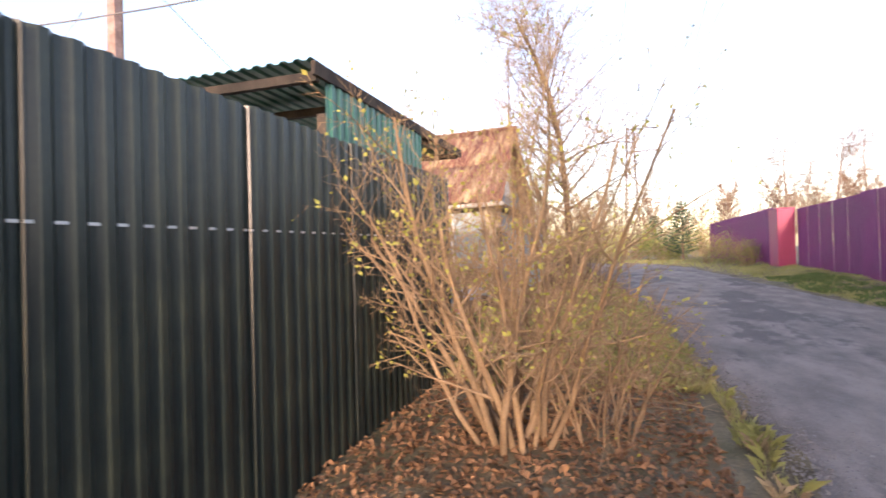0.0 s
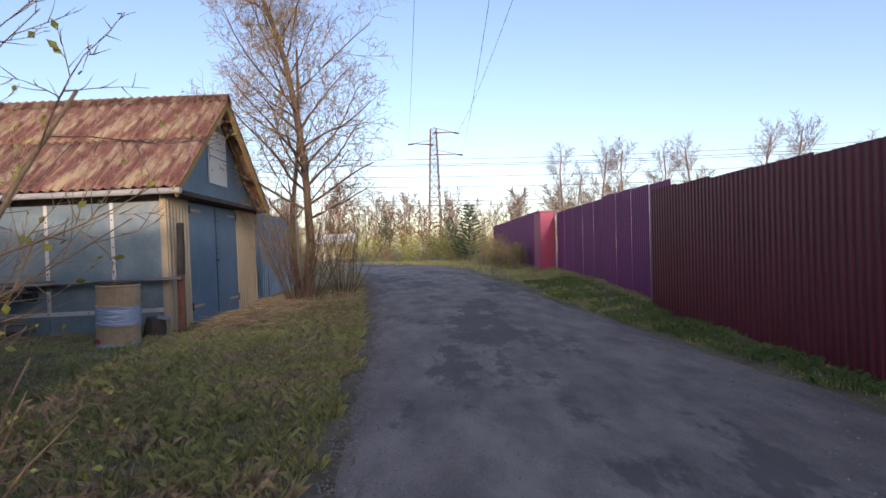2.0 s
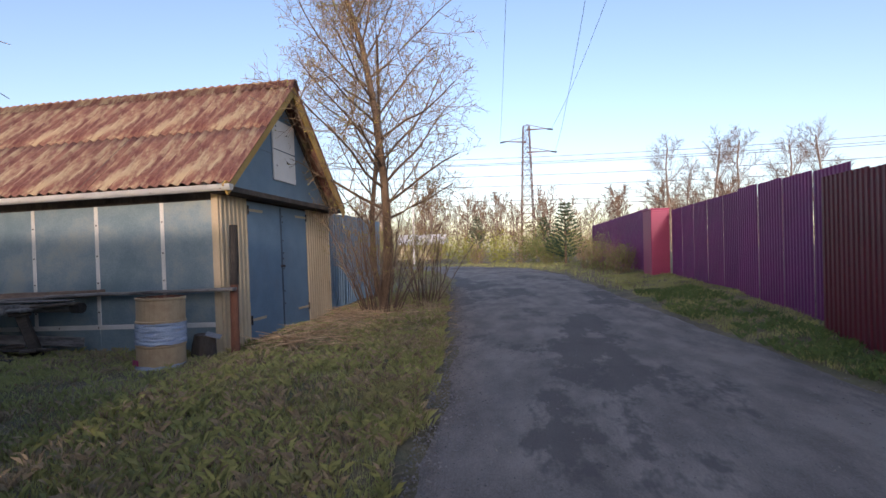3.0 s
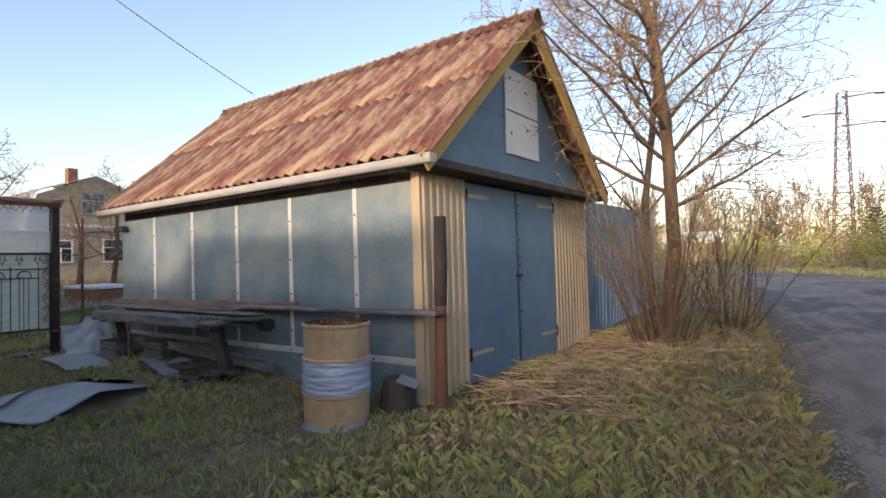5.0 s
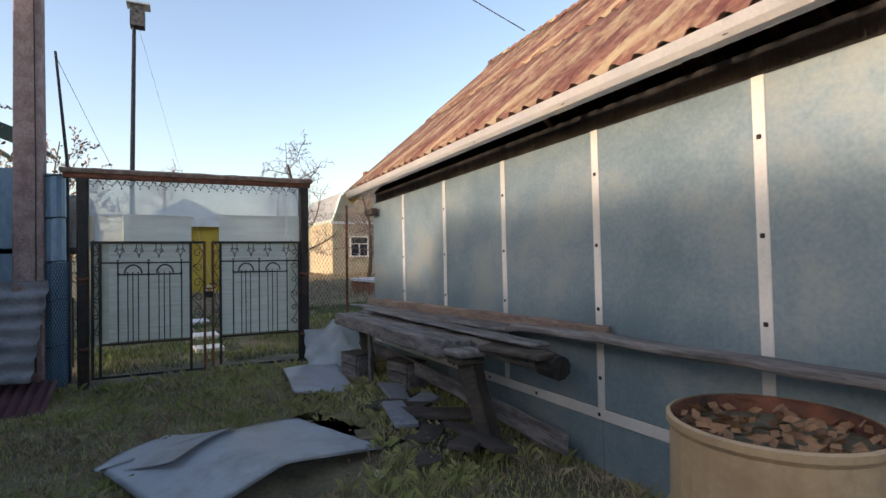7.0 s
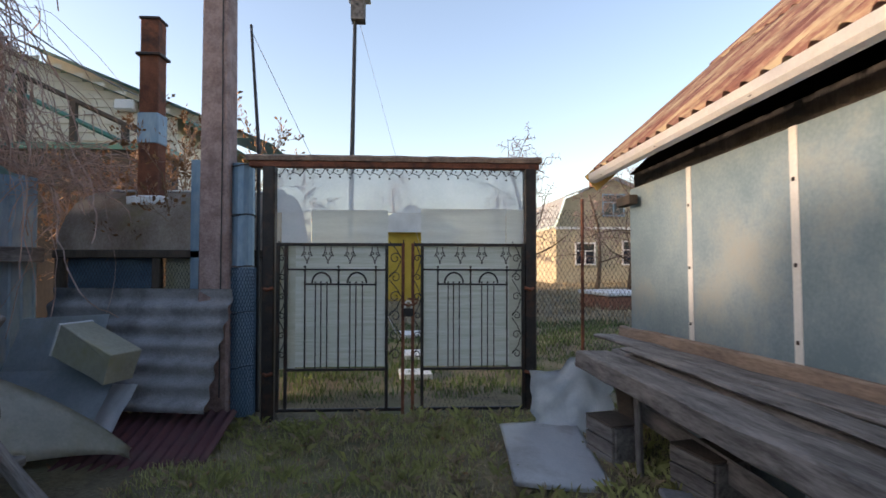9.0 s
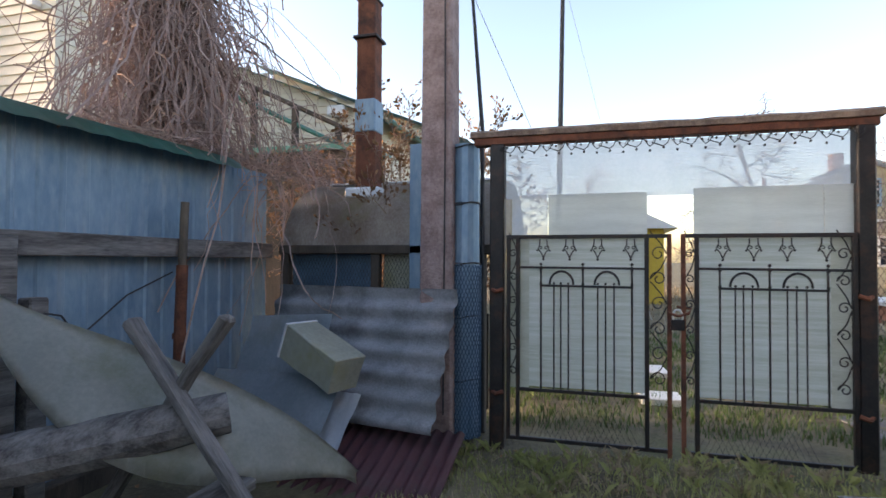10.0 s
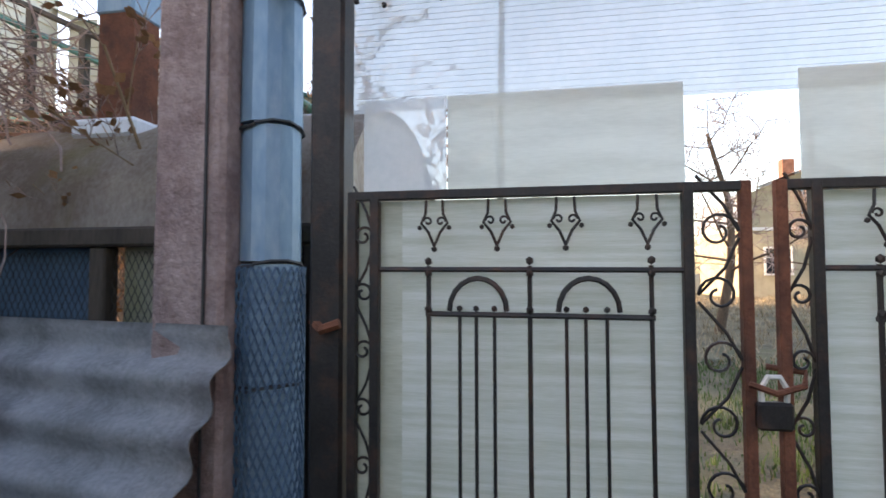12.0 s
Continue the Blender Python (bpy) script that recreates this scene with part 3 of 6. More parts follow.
    bm.faces.new(a[::-1])
    bmesh.ops.solidify(bm, geom=bm.faces[:], thickness=0.004)
    part("gutter", bm, MAT["white_paint"], root)
    for k in range(7):
        x = -2.5 - k * 1.05
        part("gutter_bracket", box(x - 0.012, x + 0.012, 11.325, 11.335, EAVE_Z - 0.1, EAVE_Z - 0.065), MAT["black_steel"], root)
    return root

shed()
# ---- yard: side fence, gate, pole ----
def side_fence():
    root = steel_fence("fence", (-1.95, 5.98, 0.05), 180, 7.75, 2.33, MAT["fence_blue"], trapezoid(0.16, 0.018, 0.014, 0.014),
                       "weathered blue-grey steel fence with timber rails and a green metal cap", rail_mat=MAT["grey_wood"], slope=0.008, rails=(0.3, 2.0))
    bm = bmesh.new()
    k, n = 30, 3.3
    a, b, c = [], [], []
    for i in range(k + 1):
        x = n * i / k
        z = 0.035 * x / n
        w = 0.008 * (i % 2)
        a.append(bm.verts.new((x, -0.20 - w, z - 0.06 + w)))
        b.append(bm.verts.new((x, 0.0, z + 0.07)))
        c.append(bm.verts.new((x, 0.2, z + 0.0 + w)))
    for i in range(k):
        bm.faces.new((a[i], a[i + 1], b[i + 1], b[i]))
        bm.faces.new((b[i], b[i + 1], c[i + 1], c[i]))
    bmesh.ops.solidify(bm, geom=bm.faces[:], thickness=0.004)
    part("cap", bm, MAT["green_roof"], root, "green folded metal cap").matrix_basis = pose(3.9, -0.03, 2.33)
    part("timber_rail", box(4.3, 7.7, -0.125, -0.02, 1.56, 1.70, 0.008), MAT["grey_wood"], root, "weathered grey timber rail")
    part("base_board", box(4.3, 7.6, -0.125, -0.03, 0.03, 0.25, 0.01), MAT["dark_wood"], root, "rotten base board")
    p = thing("post", (-7.183, 6.099, 0.1), 0, "old grey fence post with a stub and loops of wire", "post")
    part("shaft", box(-0.06, 0.06, -0.06, 0.06, 0, 1.62, 0.01), MAT["grey_wood"], p)
    part("stub", box(-0.24, -0.13, -0.05, 0.05, 0, 1.28, 0.01), MAT["grey_wood"], p)
    loop = [(-0.2 + 0.16 * math.cos(t * 0.7), 0.08 + 0.02 * math.sin(t), 1.1 + 0.12 * math.sin(t * 0.7) - 0.01 * t) for t in range(16)]
    part("wire", tube(loop, 0.006, 5), MAT["wire"], p)
    part("wire", tube([(-0.15, 0.1, 1.0), (-0.5, 0.0, 1.05), (-0.9, -0.1, 1.25), (-1.25, -0.05, 1.4)], 0.006, 5), MAT["wire"], p)

side_fence()
steel_fence("fence", (-2.85, 16.12, 0.34), 90, 4.2, 2.22, MAT["fence_blue"], trapezoid(0.16, 0.018, 0.014, 0.014), "blue-grey steel sheet fence beside the shed", rails=(0.3, 1.9))

rp = thing("steel_pipe", (-8.40, 6.15, 0.1), 0, "rusty steel pipe standing against the blue fence", "pipe")
part("pipe", tube([(0.06, 0.05, 0), (0.03, 0.03, 0.9), (-0.02, 0.0, 1.45)], 0.042, 10), MAT["rust"], rp)
part("sleeve", tube([(-0.02, 0, 1.4), (-0.05, -0.01, 1.92)], 0.03, 8), MAT["pole_wood"], rp)
part("collar", tube([(0.028, 0.028, 0.92), (0.024, 0.026, 0.96)], 0.052, 10), MAT["rust"], rp)


def spiral(y, z, r, flip=1, up=1, turns=1.25, x=0.0):
    pts = []
    for i in range(19):
        a = i / 18 * turns * 2 * math.pi
        rr = r * (1 - 0.72 * i / 18)
        pts.append((x, y + flip * rr * math.cos(a), z + up * rr * math.sin(a)))
    return pts


def gate():
    root = thing("gate", (-9.25, 0.842, 0.099), 0, "closed wrought-iron gate backed with milky plastic sheets", "gate")
    root.scale = (1.0, 0.905, 0.93)
    for y in (8.30, 10.97):
        part("post", box(-0.055, 0.055, y - 0.062, y + 0.062, 0, 2.58, 0.012), MAT["black_steel"], root)
    bm = box(-0.05, 0.05, 8.10, 11.06, 2.57, 2.63, 0.006)
    part("lintel", bm, MAT["rust"], root)
    bm = bmesh.new()
    cols = []
    for k in range(26):
        yy = 8.07 + k * 3.02 / 25
        dz = 0.010 * noise.noise((k * 0.5, 2, 2))
        cols.append([bm.verts.new((x, yy, z + dz + 0.006 * noise.noise((k * 0.9, z * 40, x * 30)))) for x, z in ((-0.07, 2.632), (0.062, 2.632), (0.066, 2.672), (0.03, 2.695), (-0.05, 2.69))])
    for c0, c1 in zip(cols, cols[1:]):
        for q in range(5):
            bm.faces.new((c0[q], c0[(q + 1) % 5], c1[(q + 1) % 5], c1[q]))
    bm.faces.new(cols[0][::-1])
    bm.faces.new(cols[-1])
    part("lintel_board", bm, MAT["brown_wood"], root)
    # twin-wall sheet over the gate, with its fine ribs
    bm = box(-0.075, -0.069, 8.35, 10.92, 2.13, 2.57)
    part("sheet", bm, MAT["poly_clear"], root)
    bm = bmesh.new()
    for k in range(20):
        z = 2.14 + k * 0.0212
        box(-0.069, -0.066, 8.36, 10.91, z, z + 0.0022, 0, bm)
    part("sheet_rib", bm, MAT["poly_clear"], root)
    for y0, y1, m in ((8.42, 8.72, "poly_clear"), (8.725, 9.50, "poly_mid"), (9.84, 10.72, "poly_mid"), (10.725, 10.92, "poly_mid")):
        part("sheet", box(-0.004, 0.002, y0, y1, 1.80, 2.15 + (0.02 if y0 > 9 else 0.0), 0), MAT[m], root)
    # two leaves
    for y_in, y_out, edge, meet, s in ((9.49, 8.48, 8.38, 9.655, -1), (9.85, 10.89, 10.9, 9.755, 1)):
        y0, y1 = min(y_in, y_out), max(y_in, y_out)
        pa, pb = (8.57, 9.49) if s < 0 else (9.85, 10.75)
        leaf_x = 0.05
        part("sheet", box(leaf_x - 0.028, leaf_x - 0.022, pa, pb, 0.6, 1.79), MAT["poly"], root)
        part("sheet", box(leaf_x - 0.032, leaf_x - 0.029, 8.40 if s < 0 else pb, pa if s < 0 else 10.88, 0.58, 1.79), MAT["poly_old"], root)
        L, RR = (8.40, 9.655) if s < 0 else (9.755, 10.89)
        for z in (1.79, 0.17):
            part("frame_bar", box(leaf_x - 0.015, leaf_x + 0.015, L, RR, z, z + 0.03, 0.003), MAT["black_steel"], root)
        part("frame_bar", box(leaf_x - 0.015, leaf_x + 0.015, y0, y1, 0.565, 0.59, 0.003), MAT["black_steel"], root)
        for y in (y_in, y_out, meet) + ((8.40,) if s < 0 else ()):
            part("stile", box(leaf_x - 0.016, leaf_x + 0.016, y - 0.016, y + 0.016, 0.1 if y == meet else 0.17, 1.82, 0.003), MAT["rust"] if y == meet else MAT["black_steel"], root)
        a = 8.50 if s < 0 else 9.86
        b = 9.48 if s < 0 else 10.88
        part("rail", tube([(leaf_x + 0.005, a, 1.56), (leaf_x + 0.005, b, 1.555)], 0.009, 6), MAT["black_steel"], root)
        c0 = 8.67 if s < 0 else 10.01
        part("rail", tube([(leaf_x + 0.005, c0 - 0.01, 1.415), (leaf_x + 0.005, c0 + 0.72, 1.41)], 0.009, 6), MAT["black_steel"], root)
        knobs = bmesh.new()
        for f in (0.0, 0.335, 0.71):
            part("bar", tube([(leaf_x + 0.006, c0 + f, 0.58), (leaf_x + 0.006, c0 + f, 1.57)], 0.008, 6), MAT["black_steel"], root)
            for z in (1.585, 1.43, 1.545):
                bmesh.ops.create_icosphere(knobs, subdivisions=1, radius=0.014, matrix=Matrix.Translation((leaf_x + 0.012, c0 + f, z)))
        for f in (0.105, 0.16, 0.22, 0.45, 0.51, 0.575):
            part("bar", tube([(leaf_x + 0.006, c0 + f, 0.58), (leaf_x + 0.006, c0 + f, 1.42)], 0.006, 6), MAT["black_steel"], root)
            bmesh.ops.create_icosphere(knobs, subdivisions=1, radius=0.011, matrix=Matrix.Translation((leaf_x + 0.012, c0 + f, 1.433)))
        part("knob_set", knobs, MAT["black_steel"], root)["kind"] = "stuff"
        for f in (0.165, 0.52):
            arch = [(leaf_x + 0.006, c0 + f + 0.095 * math.cos(q * math.pi / 10), 1.425 + 0.105 * math.sin(q * math.pi / 10)) for q in range(11)]
            part("arch", tube(arch, 0.009, 6), MAT["black_steel"], root)
        # hanging ornaments under the top bar
        for f in (0.02, 0.23, 0.45, 0.70):
            y, z = c0 + f, 1.70
            bm = bmesh.new()
            for q in (-1, 1):
                tube([(leaf_x + 0.01, y + q * 0.028, 1.785), (leaf_x + 0.01, y + q * 0.03, 1.74), (leaf_x + 0.01, y + q * 0.045, 1.71), (leaf_x + 0.01, y + q * 0.02, 1.68), (leaf_x + 0.01, y, 1.635)], 0.005, 5, bm)
                tube(spiral(y + q * 0.022, 1.715, 0.016, q, 1, 1.0, leaf_x + 0.012), 0.004, 5, bm)
                bmesh.ops.create_icosphere(bm, subdivisions=1, radius=0.009, matrix=Matrix.Translation((leaf_x + 0.012, y + q * 0.05, 1.695)))
            bmesh.ops.create_icosphere(bm, subdivisions=1, radius=0.011, matrix=Matrix.Translation((leaf_x + 0.012, y, 1.625)))
            part("ornament", bm, MAT["black_steel"], root)
        # scrollwork columns beside the posts and at the meeting stiles
        cols = ((8.44, 0.036), (9.575, 0.06)) if s < 0 else ((9.80, 0.036), (10.82, 0.045))
        for y, r in cols:
            for q in range(6):
                bm = bmesh.new()
                z = 0.72 + q * 0.19
                tube(spiral(y, z, r, 1 if q % 2 else -1, 1, 1.2, leaf_x + 0.006), 0.005, 5, bm)
                tube([(leaf_x + 0.006, y + (r if q % 2 else -r), z), (leaf_x + 0.006, y + 0.3 * r, z + 0.08), (leaf_x + 0.006, y - (r if q % 2 else -r), z + 0.17)], 0.005, 5, bm)
                part("scroll", bm, MAT["black_steel"], root)
        # wire mesh below the sheets
        bm = bmesh.new()
        for q in range(26):
            yy = pa + q * 0.042
            if yy + 0.3 < pb + 0.06:
                tube([(leaf_x, yy, 0.2), (leaf_x, yy + 0.18, 0.565)], 0.0012, 3, bm, False)
                tube([(leaf_x, yy + 0.18, 0.2), (leaf_x, yy, 0.565)], 0.0012, 3, bm, False)
        part("wire_mesh", bm, MAT["black_steel"], root)["kind"] = "stuff"
        for z in (0.55, 1.38):
            yp = 8.36 if s < 0 else 10.9
            part("hinge", tube([(leaf_x + 0.02, yp, z), (leaf_x + 0.03, yp + s * 0.06, z - 0.02), (leaf_x - 0.03, yp + s * 0.12, z)], 0.018, 6), MAT["rust"], root)
    # garland of wrought hooks under the lintel
    bm = bmesh.new()
    rnd = random.Random(4)
    for k in range(26):
        y = 8.36 + k * 0.1
        up = 1 if k % 2 else -1
        tube([(0.06, y, 2.565), (0.065, y + 0.03 * up, 2.52), (0.065, y + 0.055, 2.49), (0.065, y + 0.085, 2.515), (0.065, y + 0.1, 2.55)], 0.0045, 5, bm)
        for dy, dz in ((0.0, 2.545), (0.055, 2.478 - 0.02 * (k % 2)), (0.03, 2.535)):
            bmesh.ops.create_icosphere(bm, subdivisions=1, radius=0.011, matrix=Matrix.Translation((0.068, y + dy, dz + rnd.uniform(-.008, .008))))
    part("garland", bm, MAT["black_steel"], root)["kind"] = "stuff"
    return root

gate()

pl = thing("padlock", (-9.17, 9.63, 1.12), 0, "weathered steel padlock chained to the gate", "padlock")
part("body", box(-0.015, 0.015, -0.045, 0.045, 0, 0.075, 0.008), MAT["black_steel"], pl)
part("shackle", tube([(0, -0.03, 0.07), (0, -0.032, 0.11), (0, -0.015, 0.14), (0, 0.015, 0.14), (0, 0.032, 0.11), (0, 0.03, 0.07)], 0.008, 6), MAT["zinc_and_light_strip"], pl)
part("chain", tube([(0, -0.06, 0.12), (0.02, 0, 0.10), (0.01, 0.07, 0.12), (-0.03, 0.09, 0.15), (-0.05, 0.0, 0.16)], 0.009, 6), MAT["rust"], pl)

pole = thing("utility_pole", (-9.31, 7.87, 0.1), 0, "weathered pinkish concrete utility pole", "pole")
bm = box(-0.135, 0.135, -0.14, 0.14, 0, 8, 0.018)
for v in bm.verts:
    k = 1 - 0.035 * v.co.z
    v.co.x *= k
    v.co.y *= k
part("shaft", bm, MAT["concrete"], pole)
part("cable", tube([(0.14, 0.07, 0.3), (0.135, 0.075, 2.5), (0.12, 0.06, 4.5), (0.11, 0.05, 7.5)], 0.006, 5), MAT["wire"], pole)

rl = thing("sheet_roll", (-9.36, 8.075, 0.15), 0, "pale blue rolled metal sheet bound with wire beside the gate", "sheet roll")
prof = []
for z in (0.05, 0.5, 0.51, 1.0, 1.01, 1.42, 1.43, 1.9, 1.91, 2.38):
    prof.append(z)
for i in range(0, 10, 2):
    part("roll_section", tube([(0, 0.0, prof[i]), (0, 0.0, prof[i + 1])], [0.112 - 0.002 * (i % 4), 0.106], 14), MAT["fence_blue"], rl)
for z in (0.5, 1.0, 1.42, 1.9, 2.36):
    ring = [(0.114 * math.cos(q * 0.5236), 0.114 * math.sin(q * 0.5236), z + 0.012 * math.sin(q)) for q in range(13)]
    part("binding_wire", tube(ring, 0.006, 5), MAT["wire"], rl)
bm = bmesh.new()
for q in range(28):
    for d in (-1, 1):
        tube([(0.122 * math.cos(q * 0.2244 + d * t * 0.28), 0.122 * math.sin(q * 0.2244 + d * t * 0.28), 0.05 + t * 0.085) for t in range(17)], 0.0045, 3, bm, False)
part("netting", bm, MAT["net"], rl)["kind"] = "stuff"
tw = thing("sheet_offcut", (-9.5, 7.66, 0.2), 0, "narrow upright pale blue metal sheet behind the pole", "metal sheet")
part("sheet", box(-0.012, 0.0, -0.12, 0.10, 0, 2.4, 0.003), MAT["fence_blue"], tw)


# ---- rusty tank-like cover with its stovepipe ----
def tank():
    root = thing("tank", (-10.22, 6.26, 0.15), 0, "rust-streaked barrel-vaulted metal cover over a wood and mesh frame", "tank")
    bm = bmesh.new()
    rows = []
    for j in range(7):
        y = 0.02 + 2.0 * j / 6
        row = []
        for i in range(13):
            a = math.pi * i / 12
            r = 0.68 + 0.012 * noise.noise((i * 0.7, j * 1.1, 2))
            row.append(bm.verts.new((-0.27 + 1.4 * r * math.cos(a), y, 1.58 + 0.66 * math.sin(a) * (r / 0.68))))
        rows.append(row)
    for j in range(6):
        for i in range(12):
            bm.faces.new((rows[j][i], rows[j][i + 1], rows[j + 1][i + 1], rows[j + 1][i]))
    bmesh.ops.solidify(bm, geom=bm.faces[:], thickness=0.01)
    part("vault", bm, MAT["tank"], root, smooth=True)
    for y in (0.03, 1.98):
        bm = bmesh.new()
        c = bm.verts.new((0, y, 1.58))
        arc = [bm.verts.new((-0.27 + 0.94 * math.cos(math.pi * i / 12), y, 1.58 + 0.65 * math.sin(math.pi * i / 12))) for i in range(13)]
        for i in range(12):
            bm.faces.new((c, arc[i], arc[i + 1]))
        part("end_plate", bm, MAT["tank"], root)
    part("flashing", box(-0.45, -0.08, 0.1, 1.95, 2.235, 2.255, 0.004), MAT["grey_sheet"], root)
    part("beam", box(0.6, 0.72, 0.0, 2.0, 1.5, 1.58, 0.01), MAT["dark_wood"], root)
    for y in (0.05, 0.95, 1.9):
        part("post", box(0.62, 0.7, y - 0.04, y + 0.04, 0, 1.5, 0.008), MAT["dark_wood"], root)
    part("side_board", box(0.58, 0.61, 0.05, 1.95, 0.2, 1.0), MAT["dark_wood"], root)
    part("net_backing", box(0.575, 0.6, 0.08, 0.9, 1.0, 1.57), MAT["net"], root)
    part("net_backing", box(0.575, 0.6, 1.0, 1.9, 1.0, 1.57), MAT["moss_sheet"], root)
    bm = bmesh.new()
    for q in range(60):
        y = 0.0 + q * 0.032
        tube([(0.66, y, 1.02), (0.66, y + 0.22, 1.48)], 0.002, 3, bm, False)
        tube([(0.66, y + 0.22, 1.02), (0.66, y, 1.48)], 0.002, 3, bm, False)
    part("wire_mesh", bm, MAT["wire"], root)["kind"] = "stuff"
    return root

tank()
ch = thing("stovepipe", (-9.97, 6.95, 2.17), 0, "square rusty stovepipe with a bare zinc band", "chimney")
part("base", box(-0.17, 0.17, -0.18, 0.18, 0.02, 0.12, 0.02), MAT["grey_sheet"], ch)
part("lower_pipe", box(-0.1, 0.1, -0.1, 0.1, 0.05, 0.68, 0.012), MAT["rust"], ch)
part("band", box(-0.108, 0.108, -0.108, 0.108, 0.66, 0.98, 0.012), MAT["fence_blue"], ch)
part("upper_pipe", box(-0.096, 0.096, -0.096, 0.096, 0.97, 1.62, 0.012), MAT["rust"], ch)
part("collar", box(-0.125, 0.125, -0.125, 0.125, 1.57, 1.60, 0.006), MAT["black_steel"], ch)
part("top_pipe", box(-0.092, 0.092, -0.092, 0.092, 1.6, 1.98, 0.012), MAT["rust"], ch)
part("rim", box(-0.105, 0.105, -0.105, 0.105, 1.95, 1.98, 0.008), MAT["black_steel"], ch)


# ---- heap of sheets by the pole ----
cs = thing("corrugated_sheet", (-9.02, 6.25, 0.38), -10, "grey fibre-cement corrugated sheet leaning on the pole", "corrugated sheet")
bm = profile_sheet(1.08, 1.76, sine(0.17, 0.055), 0.008, rows=6)
for v in bm.verts:
    v.co.y += 0.006 * noise.noise((v.co.x * 3, v.co.z * 2, 1))
p = part("sheet", bm, MAT["asbestos"], cs, smooth=True)
p.matrix_basis = Matrix(((-0.42, 0.907, 0.0, 0.0), (0.0, 0.0, 1.0, 0.0), (0.907, 0.42, 0.0, 0.0), (0, 0, 0, 1)))
ms = thing("corrugated_sheet", (-8.95, 7.12, 0.34), 0, "dark maroon corrugated sheet lying on the ground", "corrugated sheet")
p = part("sheet", profile_sheet(1.05, 0.85, sine(0.09, 0.03), 0.006), MAT["maroon_old"], ms, smooth=True)
p.matrix_basis = pose(0.0, 0.0, 0.0, 0, 0, 90) @ pose(0, 0, 0, 104, 0, 0)


def leaning_sheet(label, corners, mat, bulge=0.03, seed=0, thick=0.004):
    """A thin dented sheet stretched between its corners: top left, top right, bottom right, bottom left."""
    tl, tr, br, bl = (Vector(c) for c in corners)
    foot = (bl + br) / 2
    root = thing("metal_sheet", foot, 0, label, "metal sheet", "sheets heaped by the pole")
    bm = bmesh.new()
    n = 12
    out = (tr - tl).cross(bl - tl).normalized()
    rows = []
    for i in range(n + 1):
        f = i / n
        row = []
        for j in range(n + 1):
            g = j / n
            q = tl.lerp(tr, g).lerp(bl.lerp(br, g), f)
            q += out * (bulge * math.sin(math.pi * f) * math.sin(math.pi * g) + 0.016 * noise.noise((g * 3, f * 3, seed)) + 0.03 * max(0.0, f - 0.75 + 0.2 * g))
            row.append(bm.verts.new(q - foot))
        rows.append(row)
    for i in range(n):
        for j in range(n):
            bm.faces.new((rows[i][j], rows[i][j + 1], rows[i + 1][j + 1], rows[i + 1][j]))
    bmesh.ops.solidify(bm, geom=bm.faces[:], thickness=thick)
    part("sheet", bm, mat, root)
    return root

leaning_sheet("pale blue-grey zinc sheet leaning against the corrugated sheet", ((-9.12, 6.28, 1.12), (-8.99, 7.08, 1.17), (-8.62, 7.08, 0.35), (-8.75, 6.2, 0.3)), MAT["pale_zinc"], 0.01, 3)
leaning_sheet("broad dented zinc sheet sloping down from the heap", ((-8.95, 6.05, 0.69), (-8.66, 7.34, 0.76), (-8.2, 7.34, 0.35), (-8.12, 6.35, 0.2)), MAT["pale_zinc"], 0.05, 8)
leaning_sheet("narrow grey sheet offcut under the metal box", ((-8.8, 7.22, 0.62), (-8.75, 7.44, 0.62), (-8.22, 7.46, 0.28), (-8.24, 7.24, 0.27)), MAT["grey_sheet"], 0.0, 5)


def warped_strip():
    """A long leaf-shaped offcut that leans on the fence; its lower edge touches the ground at the far end."""
    root = thing("metal_strip", (-7.1, 6.22, 0.0), 0, "long warped greenish sheet strip leaning against the fence", "metal sheet")
    bm = bmesh.new()
    n, k, rows = 24, 6, []
    for i in range(n + 1):
        f = i / n
        x, y = -1.18 * f, 1.40 * f
        zt = 1.42 - 0.62 * f ** 0.8 - 0.55 * f ** 3
        wd = 0.05 + 0.56 * (math.sin(math.pi * min(f + 0.02, 1.0))) ** 0.9 * (1 - 0.45 * f)
        bend = 0.05 * math.sin(f * 4)
        top = Vector((x + bend, y, zt))
        low = Vector((x + 0.05 + 0.62 * wd + bend, y + 0.5 * wd, max(zt - wd, 0.17)))
        rows.append([bm.verts.new(top.lerp(low, j / k) + Vector((0.02, 0.0, 0.03)) * math.sin(math.pi * j / k)) for j in range(k + 1)])
    for a, b in zip(rows, rows[1:]):
        for j in range(k):
            bm.faces.new((a[j + 1], b[j + 1], b[j], a[j]))
    bmesh.ops.solidify(bm, geom=bm.faces[:], thickness=0.005)
    part("sheet", bm, MAT["strip"], root, smooth=True)
warped_strip()


bx = thing("metal_box", (-8.68, 7.15, 0.90), 0, "dented yellow-green stained sheet-metal duct box", "box")
BOX_TURN = Matrix(((0.325, -0.938, 0.124, 0), (0.877, 0.347, 0.335, 0), (-0.357, 0.0, 0.935, 0), (0, 0, 0, 1)))
shell = box(-0.3, 0.3, -0.14, 0.14, -0.13, 0.13, 0.006)
bmesh.ops.subdivide_edges(shell, edges=[e for e in shell.edges if e.calc_length() > 0.2], cuts=3)
for v in shell.verts:
    v.co += Vector((0.012 * noise.noise(v.co * 4), 0.012 * noise.noise(v.co * 5), 0.012 * noise.noise(v.co * 3)))
part("shell", shell, MAT["moss_sheet"], bx).matrix_basis = BOX_TURN
